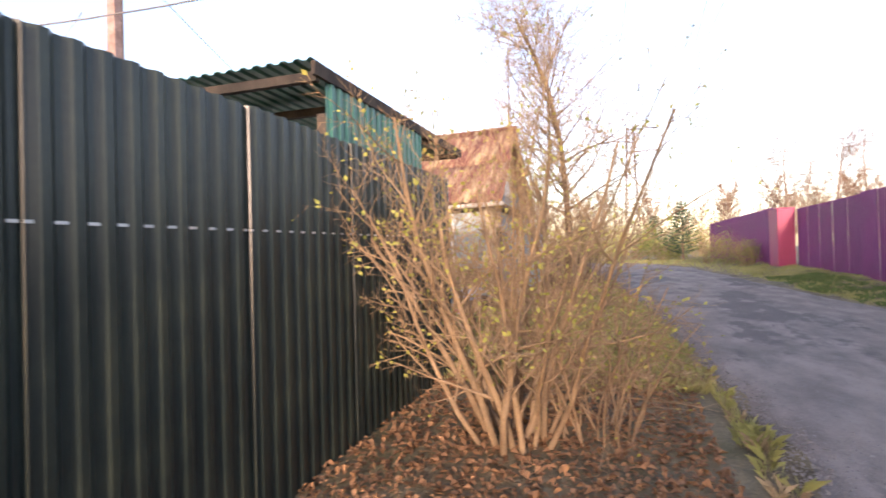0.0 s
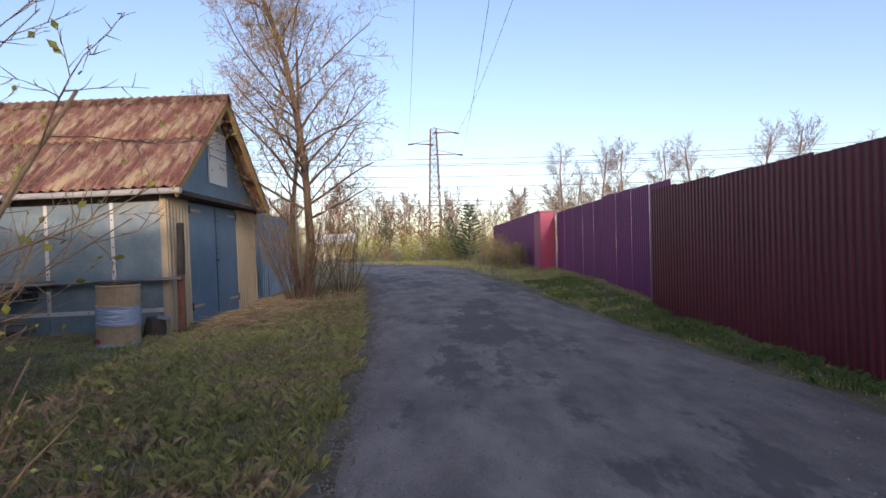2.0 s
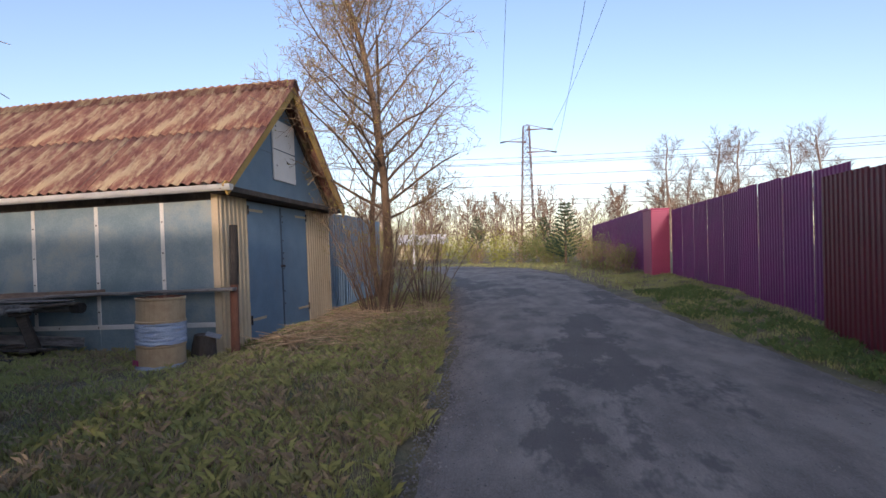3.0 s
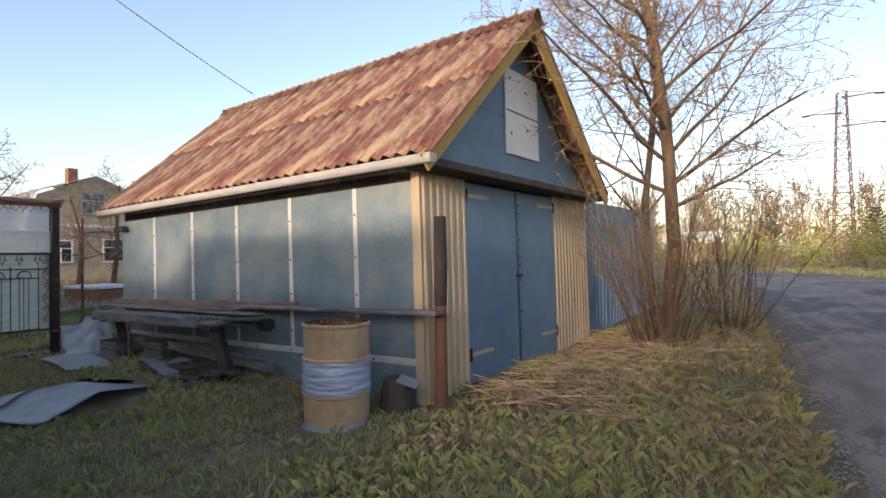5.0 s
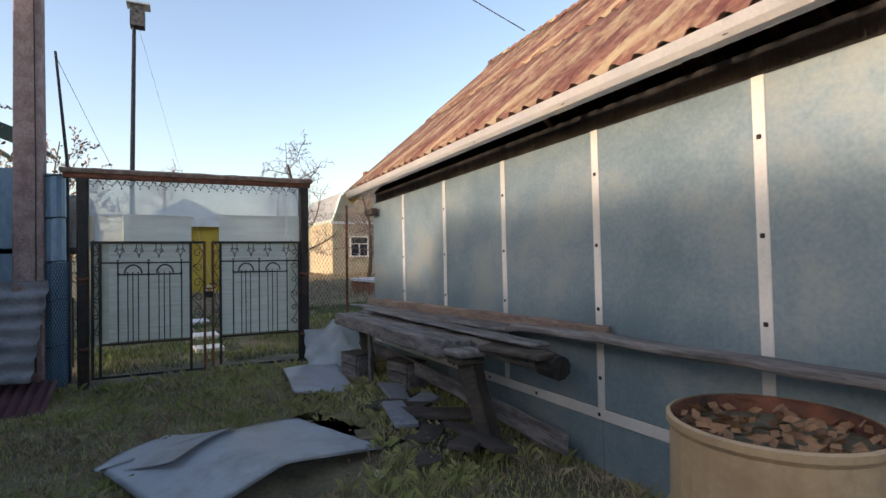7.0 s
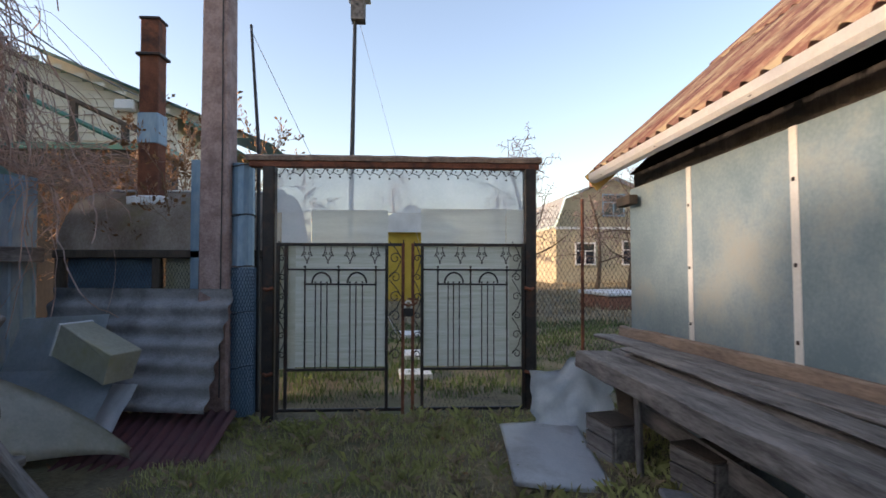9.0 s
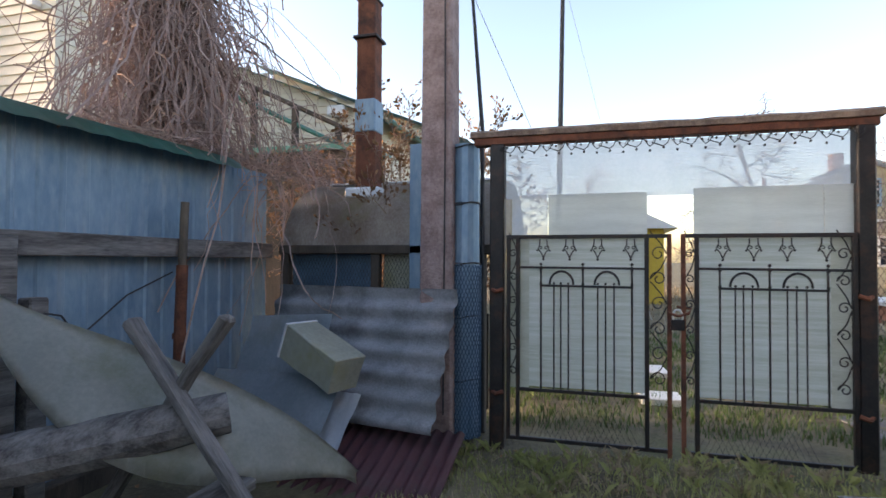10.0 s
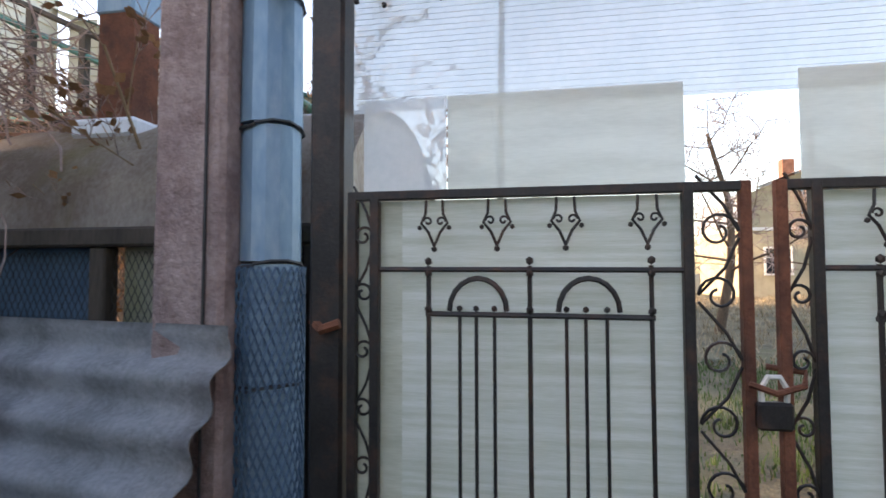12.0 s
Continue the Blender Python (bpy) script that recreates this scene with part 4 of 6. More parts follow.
part("seam", box(-0.29, -0.272, -0.146, 0.146, -0.136, 0.136), MAT["grey_sheet"], bx).matrix_basis = BOX_TURN


def beam_between(root, a, b, w, h, mat, name="beam"):
    a, b = Vector(a), Vector(b)
    d = b - a
    bm = box(0, d.length, -w / 2, w / 2, -h / 2, h / 2, 0.012)
    bmesh.ops.subdivide_edges(bm, edges=[e for e in bm.edges if e.calc_length() > 0.4], cuts=12)
    for v in bm.verts:
        v.co.y += 0.022 * noise.noise((v.co.x * 3, v.co.z * 9, a.x)) + 0.008 * noise.noise((v.co.x * 14, v.co.z * 20, a.x))
        v.co.z += 0.014 * noise.noise((v.co.x * 3, v.co.y * 9, a.y))
    p = part(name, bm, mat, root)
    q = d.to_track_quat("X", "Z")
    p.matrix_basis = Matrix.Translation(a - root.matrix_world.translation) @ q.to_matrix().to_4x4()
    return p

sh = thing("sawhorse", (-7.271, 7.142, 0.15), 0, "weathered grey timber sawhorse of crossed beams", "sawhorse")
beam_between(sh, (-7.31, 6.82, 1.29), (-7.33, 7.74, 0.14), 0.085, 0.06, MAT["grey_wood"])
beam_between(sh, (-7.37, 7.36, 1.32), (-7.36, 6.5, 0.14), 0.075, 0.06, MAT["grey_wood"])
beam_between(sh, (-6.307, 6.013, 1.2), (-6.482, 6.741, 0.13), 0.085, 0.05, MAT["grey_wood"])
beam_between(sh, (-6.438, 6.737, 1.2), (-6.263, 6.009, 0.13), 0.085, 0.05, MAT["grey_wood"])
part("brace", box(-0.25, 0.05, 0.1, 0.28, 0.28, 0.34, 0.01), MAT["grey_wood"], sh)
lg = thing("log", (-6.2, 6.12, 0.6), 0, "split grey log lying across the sawhorse", "log")
bm = tube([(0.0, -0.35, 0.02), (-0.45, 0.15, 0.06), (-0.9, 0.66, 0.12), (-1.32, 1.13, 0.2)], [0.125, 0.12, 0.115, 0.105], 12)
bmesh.ops.subdivide_edges(bm, edges=[e for e in bm.edges if e.calc_length() > 0.3], cuts=3)
for v in bm.verts:
    v.co += Vector((0, 0, 1)) * 0.018 * noise.noise((v.co.x * 2, v.co.y * 2, v.co.z * 12))
part("trunk", bm, MAT["grey_wood"], lg)


# ---- along the shed wall ----
def drum():
    root = thing("drum", (-3.15, 10.88, 0.2), 0, "tan steel drum wrapped with pale blue stretch film", "drum")
    prof = [(0.0, 0.285), (0.02, 0.298), (0.05, 0.29), (0.29, 0.288), (0.30, 0.298), (0.32, 0.298), (0.33, 0.288), (0.59, 0.288), (0.60, 0.298), (0.62, 0.298), (0.63, 0.288), (0.88, 0.288), (0.895, 0.298), (0.915, 0.298), (0.92, 0.285)]
    bm = tube([(0, 0, z) for z, r in prof], [r for z, r in prof], 32, caps=False)
    part("body", bm, MAT["drum"], root, smooth=False)
    inner = tube([(0, 0, 0.78), (0, 0, 0.918)], [0.277, 0.277], 32, caps=False)
    part("inner_wall", inner, MAT["rust"], root)
    fill = bmesh.new()
    bmesh.ops.create_circle(fill, cap_ends=True, radius=0.277, segments=32, matrix=Matrix.Translation((0, 0, 0.86)))
    part("contents", fill, MAT["soil"], root)
    lf = bmesh.new()
    rnd = random.Random(9)
    for i in range(160):
        a, r = rnd.uniform(0, 6.28), 0.27 * rnd.random() ** 0.5
        p0 = Vector((r * math.cos(a), r * math.sin(a), 0.865 + rnd.uniform(0, 0.04)))
        d = Vector((rnd.uniform(-1, 1), rnd.uniform(-1, 1), rnd.uniform(-.3, .5))) * 0.03
        e = d.orthogonal().normalized() * 0.015
        lf.faces.new([lf.verts.new(q) for q in (p0 - d, p0 + e, p0 + d, p0 - e)])
    part("leaf_litter", lf, MAT["dry_leaf"], root)["kind"] = "stuff"
    bm = bmesh.new()
    rings = []
    for i in range(26):
        z = 0.33 + 0.27 * i / 25
        ring = []
        for k in range(64):
            a = 2 * math.pi * k / 64
            zz = z + 0.012 * noise.noise((math.cos(a) * 2, math.sin(a) * 2, i * 0.2))
            r = 0.301 + 0.009 * noise.noise((math.cos(a) * 1.6, math.sin(a) * 1.6, zz * 42)) + 0.004 * noise.noise((math.cos(a) * 9, math.sin(a) * 9, zz * 60))
            ring.append(bm.verts.new((r * math.cos(a), r * math.sin(a), zz)))
        rings.append(ring)
    for a, b in zip(rings, rings[1:]):
        for k in range(64):
            bm.faces.new((a[k], a[(k + 1) % 64], b[(k + 1) % 64], b[k]))
    part("film_wrap", bm, MAT["film"], root, "crumpled pale blue stretch film", smooth=True)
    bm = bmesh.new()
    rings = []
    for i in range(5):
        ring = []
        for k in range(48):
            a = 2 * math.pi * k / 48
            r = 0.303 + 0.03 * (1 - i / 4) * abs(noise.noise((math.cos(a) * 3, math.sin(a) * 3, 7)))
            ring.append(bm.verts.new((r * math.cos(a), r * math.sin(a), 0.005 + i * 0.017 + 0.02 * noise.noise((math.cos(a) * 2.5, math.sin(a) * 2.5, 3)) * (i / 4))))
        rings.append(ring)
    for a, b in zip(rings, rings[1:]):
        for k in range(48):
            bm.faces.new((a[k], a[(k + 1) % 48], b[(k + 1) % 48], b[k]))
    part("film_foot", bm, MAT["film"], root, "torn blue film at the foot", smooth=True)
    part("red_patch", box(-0.12, 0.02, -0.306, -0.294, 0.07, 0.14, 0.004), MAT["crimson"], root).matrix_basis = pose(0, 0, 0, 0, 0, -28)
    return root

drum()
rp = thing("post", (-2.60, 11.70, 0.10), 0, "old rust-brown wooden post charred black at its top", "post")
bm = tube([(0.03, -0.03, 0), (0.015, -0.02, 0.5), (0.0, 0.0, 1.1), (0.0, 0.01, 1.5)], [0.066, 0.06, 0.058, 0.058], 12)
part("lower_shaft", bm, MAT["rust_wood"], rp)
part("upper_shaft", tube([(0.0, 0.0, 1.12), (0.0, 0.01, 1.5), (-0.005, 0.012, 1.97)], [0.063, 0.064, 0.057], 12), MAT["char_and_shade"], rp)

st = thing("stump", (-2.86, 11.36, 0.2), 0, "rotten grey stump with a bit of sheet on it", "stump")
bm = tube([(0, 0, 0), (0, 0, 0.2), (0.01, 0, 0.36)], [0.17, 0.15, 0.14], 11)
for v in bm.verts:
    v.co += Vector((0.03 * noise.noise(v.co * 7), 0.03 * noise.noise(v.co * 6 + Vector((3, 0, 0))), 0))
part("wood", bm, MAT["dark_wood"], st)
part("scrap", box(-0.08, 0.12, -0.06, 0.1, 0.365, 0.38, 0.003), MAT["asbestos"], st).rotation_euler = (0.2, 0.3, 0.4)

pk = thing("ledge_plank", (-8.73, 11.289, 0.0), 0, "long weathered plank along the shed wall", "plank")
beam_between(pk, (-9.3, 11.5, 0.92), (-5.4, 11.5, 1.06), 0.22, 0.035, MAT["grey_wood"], "plank")
beam_between(pk, (-5.5, 11.55, 1.075), (-2.5, 11.54, 1.165), 0.14, 0.045, MAT["grey_wood"], "plank")
beam_between(pk, (-9.2, 11.62, 0.98), (-4.6, 11.62, 1.12), 0.05, 0.10, MAT["brown_wood"], "backing_board")

bn = thing("bench", (-6.6, 11.2, 0.0), 0, "rotten grey beam bench on crooked wooden posts", "bench")
beam_between(bn, (-8.45, 11.1, 0.855), (-5.6, 11.09, 0.93), 0.27, 0.13, MAT["grey_wood"], "seat_beam")
beam_between(bn, (-5.62, 11.10, 0.915), (-5.38, 11.10, 0.92), 0.23, 0.05, MAT["grey_wood"], "broken_tip")
beam_between(bn, (-5.62, 11.12, 0.86), (-5.42, 11.12, 0.865), 0.20, 0.05, MAT["dark_wood"], "rotten_core")
part("round_log", tube([(-1.9, 0.12, 0.86), (0.2, 0.13, 0.91), (1.75, 0.12, 0.94)], [0.07, 0.068, 0.066], 10), MAT["grey_wood"], bn)
part("log_end", tube([(1.75, 0.12, 0.94), (1.9, 0.12, 0.93)], [0.082, 0.075], 10), MAT["char_and_shade"], bn, "charred black log end")
beam_between(bn, (-8.2, 11.30, 0.975), (-4.9, 11.33, 1.035), 0.16, 0.025, MAT["grey_wood"], "seat_plank")
beam_between(bn, (-5.4, 11.22, 0.965), (-4.72, 11.24, 1.0), 0.14, 0.04, MAT["dark_wood"], "seat_plank")
beam_between(bn, (-5.32, 11.26, 0.15), (-5.55, 11.14, 0.9), 0.15, 0.12, MAT["dark_wood"], "post")
beam_between(bn, (-8.05, 11.28, 0.15), (-8.1, 11.2, 0.82), 0.13, 0.12, MAT["dark_wood"], "post")
beam_between(bn, (-7.55, 11.12, 0.15), (-7.6, 11.1, 0.82), 0.05, 0.05, MAT["grey_wood"], "post")
beam_between(bn, (-8.6, 11.4, 0.50), (-4.8, 11.45, 0.42), 0.03, 0.14, MAT["grey_wood"], "backboard")

rnd_b = random.Random(12)
for i in range(20):
    x = -7.05 + rnd_b.random() * 1.7
    y = 10.78 + rnd_b.random() * 0.35
    b = thing("board", (x, y, 0.22 + 0.035 * (i % 5)), rnd_b.uniform(-60, 60), "short rotten board in the pile under the bench", "board", "board pile under the bench")
    part("plank", box(-rnd_b.uniform(.2, .4), rnd_b.uniform(.2, .4), -0.09, 0.09, -0.018, 0.018, 0.006), MAT["dark_wood"] if i % 3 else MAT["asbestos"], b).rotation_euler = (rnd_b.uniform(-.2, .2), rnd_b.uniform(-.12, .12), 0)
for x, y, s, lab in ((-7.95, 11.08, 0.17, "small old wooden crate beside the bench"), (-7.3, 11.4, 0.18, "small grey wooden crate under the bench")):
    b = thing("crate", (x, y, 0.2), 12, lab, "crate")
    for q in range(3):
        part("slat", box(-s, s, -s * .7, -s * .7 + 0.02, 0.02 + q * 0.1, 0.11 + q * 0.1, 0.003), MAT["grey_wood"], b)
        part("slat", box(-s, s, s * .7 - 0.02, s * .7, 0.02 + q * 0.1, 0.11 + q * 0.1, 0.003), MAT["grey_wood"], b)
    for q in (-1, 1):
        part("end_panel", box(q * s - 0.012, q * s + 0.012, -s * .7 + 0.021, s * .7 - 0.021, 0, 0.31, 0.003), MAT["grey_wood"], b)
    part("lid", box(-s, s, -s * .7, s * .7, 0.315, 0.33, 0.003), MAT["dark_wood"], b)


def ground_sheet(name, at, rz, label, w, l, waves, mat):
    root = thing(name, at, rz, label, "metal sheet")
    bm = bmesh.new()
    n, k = 26, 14
    rows = [[bm.verts.new((w * (j / k - 0.5), l * (i / n - 0.5), 0.05 + waves(j / k, i / n))) for j in range(k + 1)] for i in range(n + 1)]
    for i in range(n):
        for j in range(k):
            bm.faces.new((rows[i][j], rows[i][j + 1], rows[i + 1][j + 1], rows[i + 1][j]))
    bmesh.ops.solidify(bm, geom=bm.faces[:], thickness=0.004)
    part("sheet", bm, mat, root, smooth=True)
    return root

ground_sheet("metal_sheet", (-5.98, 9.80, 0.215), 23, "curled grey zinc sheet lying on the grass", 1.15, 1.62,
             lambda a, b: 0.14 * max(0, math.sin(b * math.pi * 1.15)) * (0.35 + 0.65 * a) * (1 - abs(math.sin(b * 5.2 + 1.2)) * 0.35), MAT["grey_sheet"])
ground_sheet("metal_sheet", (-6.36, 9.24, 0.205), 55, "small folded grey zinc sheet lying on the grass", 0.6, 0.75,
             lambda a, b: 0.10 * a * a + 0.02 * math.sin(b * 4), MAT["grey_sheet"])
ground_sheet("metal_sheet", (-8.02, 10.64, 0.235), -5, "flat grey sheet lying before the gate", 1.25, 0.62, lambda a, b: 0.03 * math.sin(a * 3 + b * 2), MAT["grey_sheet"])
wl = thing("plastic_sheet", (-8.66, 10.98, 0.2), 0, "crumpled translucent plastic sheet standing by the bench", "plastic sheet")
bm = bmesh.new()
rows = [[bm.verts.new((0.10 * noise.noise((j * 0.5, i * 0.45, 2)) + 0.16 * (1 - i / 10), -0.34 + 0.68 * j / 10 + 0.05 * noise.noise((i * .6, j * .3, 9)), 0.02 + (0.50 + 0.10 * (4 < j < 8)) * i / 10)) for j in range(11)] for i in range(11)]
for i in range(10):
    for j in range(10):
        bm.faces.new((rows[i][j], rows[i][j + 1], rows[i + 1][j + 1], rows[i + 1][j]))
bmesh.ops.solidify(bm, geom=bm.faces[:], thickness=0.004)
part("sheet", bm, MAT["film_pale"], wl, smooth=True)
pb = thing("plastic_scrap", (-5.35, 10.4, 0.22), 20, "small white plastic scrap on the grass", "litter")
part("scrap", box(-0.05, 0.05, -0.03, 0.03, 0, 0.04, 0.012), MAT["white_paint"], pb)
# ---- plot beside the yard: canopy, houses, vines ----
def green_canopy():
    root = thing("lean_to", (0, 0, 0), 0, "low green metal lean-to behind the dark green fence", "shed")
    x0, x1, y0, y1 = -6.2, -2.12, 3.5, 5.5
    for x in (x0 + 0.05, x1 - 0.05):
        for y in (y0 + 0.05, y1 - 0.05):
            part("post", box(x - 0.04, x + 0.04, y - 0.04, y + 0.04, 0, 2.6), MAT["dark_wood"], root)
    p = part("side_sheet", profile_sheet(y1 - y0, 0.6, trapezoid(0.12, 0.04, 0.02, 0.018)), MAT["green_roof"], root)
    p.matrix_basis = pose(x1, y0, 2.26, 0, 0, 90)
    part("side_lower", box(x1 - 0.08, x1 - 0.04, y0, y1, 0, 2.26), MAT["dark_wood"], root)
    bm = profile_sheet(x1 - x0 + 0.2, 3.75, trapezoid(0.12, 0.04, 0.02, 0.018))
    p = part("roof_sheet", bm, MAT["green_roof"], root)
    p.matrix_basis = pose(x0 - 0.2, 3.3, 2.94, -91.0, 0, 0)
    # purlins and fascia painted near-black, as shade under the roof, against the low sun
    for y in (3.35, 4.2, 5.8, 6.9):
        part("purlin", box(x0 - 0.1, x1, y, y + 0.06, 2.80, 2.87), MAT["char_and_shade"], root)
    part("fascia", box(x1 + 0.0, x1 + 0.03, 3.3, 7.05, 2.83, 2.93), MAT["char_and_shade"], root)
    part("back_wall", box(x0, x0 + 0.05, y0, y1, 0, 2.85), MAT["dark_wood"], root)

green_canopy()


def siding(root, length, z0, z1, m, cut=None, step=0.19):
    """Horizontal lap boards from z0 to z1; cut(z) gives the stretch (a, b) that stays at that height."""
    n = int((z1 - z0) / step)
    shared = {}
    for i in range(n):
        z = z0 + i * step
        a, b = cut(z) if cut else (0, length)
        if b - a < 0.2:
            continue
        key = (round(a, 3), round(b, 3))
        if key not in shared:
            bm = bmesh.new()
            v = [bm.verts.new(c) for c in ((a, 0, 0), (b, 0, 0), (b, -0.035, 0.0), (a, -0.035, 0.0), (a, -0.004, step), (b, -0.004, step))]
            bm.faces.new((v[3], v[2], v[5], v[4]))
            bm.faces.new((v[0], v[1], v[2], v[3]))
            p = part("siding_board", bm, MAT["siding"], root)
            shared[key] = p.data
        else:
            p = new("siding_board", shared[key])
            p.parent = root
        p.matrix_basis = m @ pose(0, 0, z)


def window(root, m, w, h, mat_frame):
    """A window of a house: its sill, with the frame bars and the pane on it."""
    sill = part("window", box(-w / 2 - .08, w / 2 + .08, -0.10, 0.0, -.08, 0), mat_frame, root)
    sill.matrix_basis = m
    for x0, x1, z0, z1 in ((-w / 2 - .08, -w / 2, 0, h + .08), (w / 2, w / 2 + .08, 0, h + .08), (-w / 2, w / 2, h, h + .08), (-0.03, 0.03, 0, h * 0.62), (-w / 2, w / 2, h * 0.62, h * 0.62 + 0.05)):
        part("frame_bar", box(x0, x1, -0.08, 0.0, z0, z1), mat_frame, sill)
    part("pane", box(-w / 2, w / 2, -0.03, -0.02, 0, h), MAT["glass"], sill)
    return sill


def near_house():
    root = thing("house", (-12.63, -0.45, 0), 0, "two-storey house with cream siding and green metal trim", "house")
    part("wall", box(-3.9, -0.05, -9, -0.05, 0, 11.4), MAT["siding"], root)
    east = pose(0, -9, 0, 0, 0, 90)
    north = pose(0, 0, 0, 0, 0, 180)
    siding(root, 9.0, 2.2, 11.2, east)
    siding(root, 3.9, 2.2, 11.2, north)
    part("corner_board", box(-0.06, 0.045, -0.06, 0.045, 0, 11.4, 0.005), MAT["siding"], root)
    window(root, pose(0.05, -2.5, 4.85, 0, 0, 90), 1.3, 1.4, MAT["white_paint"])
    bm = bmesh.new()
    a = [bm.verts.new(c) for c in ((-4.3, -9.4, 11.4), (0.4, -9.4, 11.4), (0.4, 0.4, 11.4), (-4.3, 0.4, 11.4), (-2, -9.4, 13.0), (-2, 0.4, 13.0))]
    for f in ((0, 1, 4), (1, 2, 5, 4), (2, 3, 5), (3, 0, 4, 5), (0, 3, 2, 1)):
        bm.faces.new([a[i] for i in f])
    part("roof", bm, MAT["green_roof"], root)
    part("lamp", box(0.02, 0.2, -0.5, -0.3, 6.2, 6.35, 0.03), MAT["porcelain"], root)
    return root


def far_house():
    root = thing("house", (-16.63, -0.24, 0), 0, "cream sided house wing with a sloping green roof", "house")
    part("wall", box(-7, -0.05, 0, 4.5, 0, 4.9), MAT["siding"], root)
    top = lambda y: 6.7 - 0.405 * y
    siding(root, 4.6, 2.4, 6.6, pose(0, 0, 0, 0, 0, 90), lambda z: (0.0, max(0.0, min(4.6, (6.65 - z) / 0.405))))
    for k, (dx, up, y1) in enumerate(((0.25, 0.0, 4.9), (-2.2, 0.55, 6.1))):
        bm = bmesh.new()
        a, b = (-0.6, top(-0.6) + up), (y1, top(y1) + up)
        x0, x1 = -7.2, dx
        vs = [bm.verts.new(c) for c in ((x0, a[0], a[1]), (x1, a[0], a[1]), (x1, b[0], b[1]), (x0, b[0], b[1]))]
        bm.faces.new(vs)
        bmesh.ops.solidify(bm, geom=bm.faces[:], thickness=0.16)
        part("roof", bm, MAT["green_roof"], root)
    bm = bmesh.new()
    vs = [bm.verts.new(c) for c in ((-2.6, 0, 5.0), (-2.6, 5.5, 5.0), (-2.6, 5.5, top(5.5) + 0.5), (-2.6, 0, top(0) + 0.5))]
    bm.faces.new(vs)
    part("rear_wall", bm, MAT["siding"], root)
    part("lamp", box(0.02, 0.25, 3.3, 3.75, 4.95, 5.2, 0.04), MAT["porcelain"], root)
    part("gutter", tube([(0.3, 4.9, 4.72), (-7, 4.9, 4.72)], 0.07, 8), MAT["green_roof"], root)
    return root

near_house()
far_house()
stair = thing("stair_rail", (-13.63, 1.37, 0), 0, "outside stair with dark posts and a green handrail", "stair railing")
for i in range(5):
    y = i * 0.85
    part("baluster_post", box(-0.05, 0.05, y - 0.05, y + 0.05, 2.3, 5.55 - y * 0.476, 0.006), MAT["dark_wood"], stair)
for dz, m in ((0.0, "dark_wood"), (-0.32, "green_roof")):
    part("handrail", tube([(0, -0.4, 5.75 + dz), (0, 3.8, 3.75 + dz)], 0.045, 6), MAT[m], stair)
part("landing", box(-0.5, 0.5, -0.5, 4.2, 3.42, 3.52), MAT["green_roof"], stair)
part("landing_support", box(-0.45, 0.45, -0.4, 4.1, 0, 3.42), MAT["dark_wood"], stair)


ln = thing("garden_lantern", (-11.8, 3.63, 0.2), 0, "white glass lantern on a dark garden post", "lantern")
part("post", tube([(0, 0, 0), (0, 0, 3.95)], 0.05, 8), MAT["dark_wood"], ln)
part("collar", tube([(0, 0, 3.93), (0, 0, 3.99)], [0.1, 0.12], 12), MAT["grey_sheet"], ln)
part("glass_jar", tube([(0, 0, 3.99), (0, 0, 4.05), (0, 0, 4.22), (0, 0, 4.27)], [0.1, 0.125, 0.13, 0.1], 14), MAT["porcelain"], ln, "ribbed white glass jar")
part("cap", tube([(0, 0, 4.27), (0, 0, 4.31), (0, 0, 4.45)], [0.13, 0.09, 0.035], 12), MAT["grey_sheet"], ln)
bm = bmesh.new()
bmesh.ops.create_icosphere(bm, subdivisions=2, radius=0.045, matrix=Matrix.Translation((0, 0, 4.49)))
part("finial", bm, MAT["dark_wood"], ln)


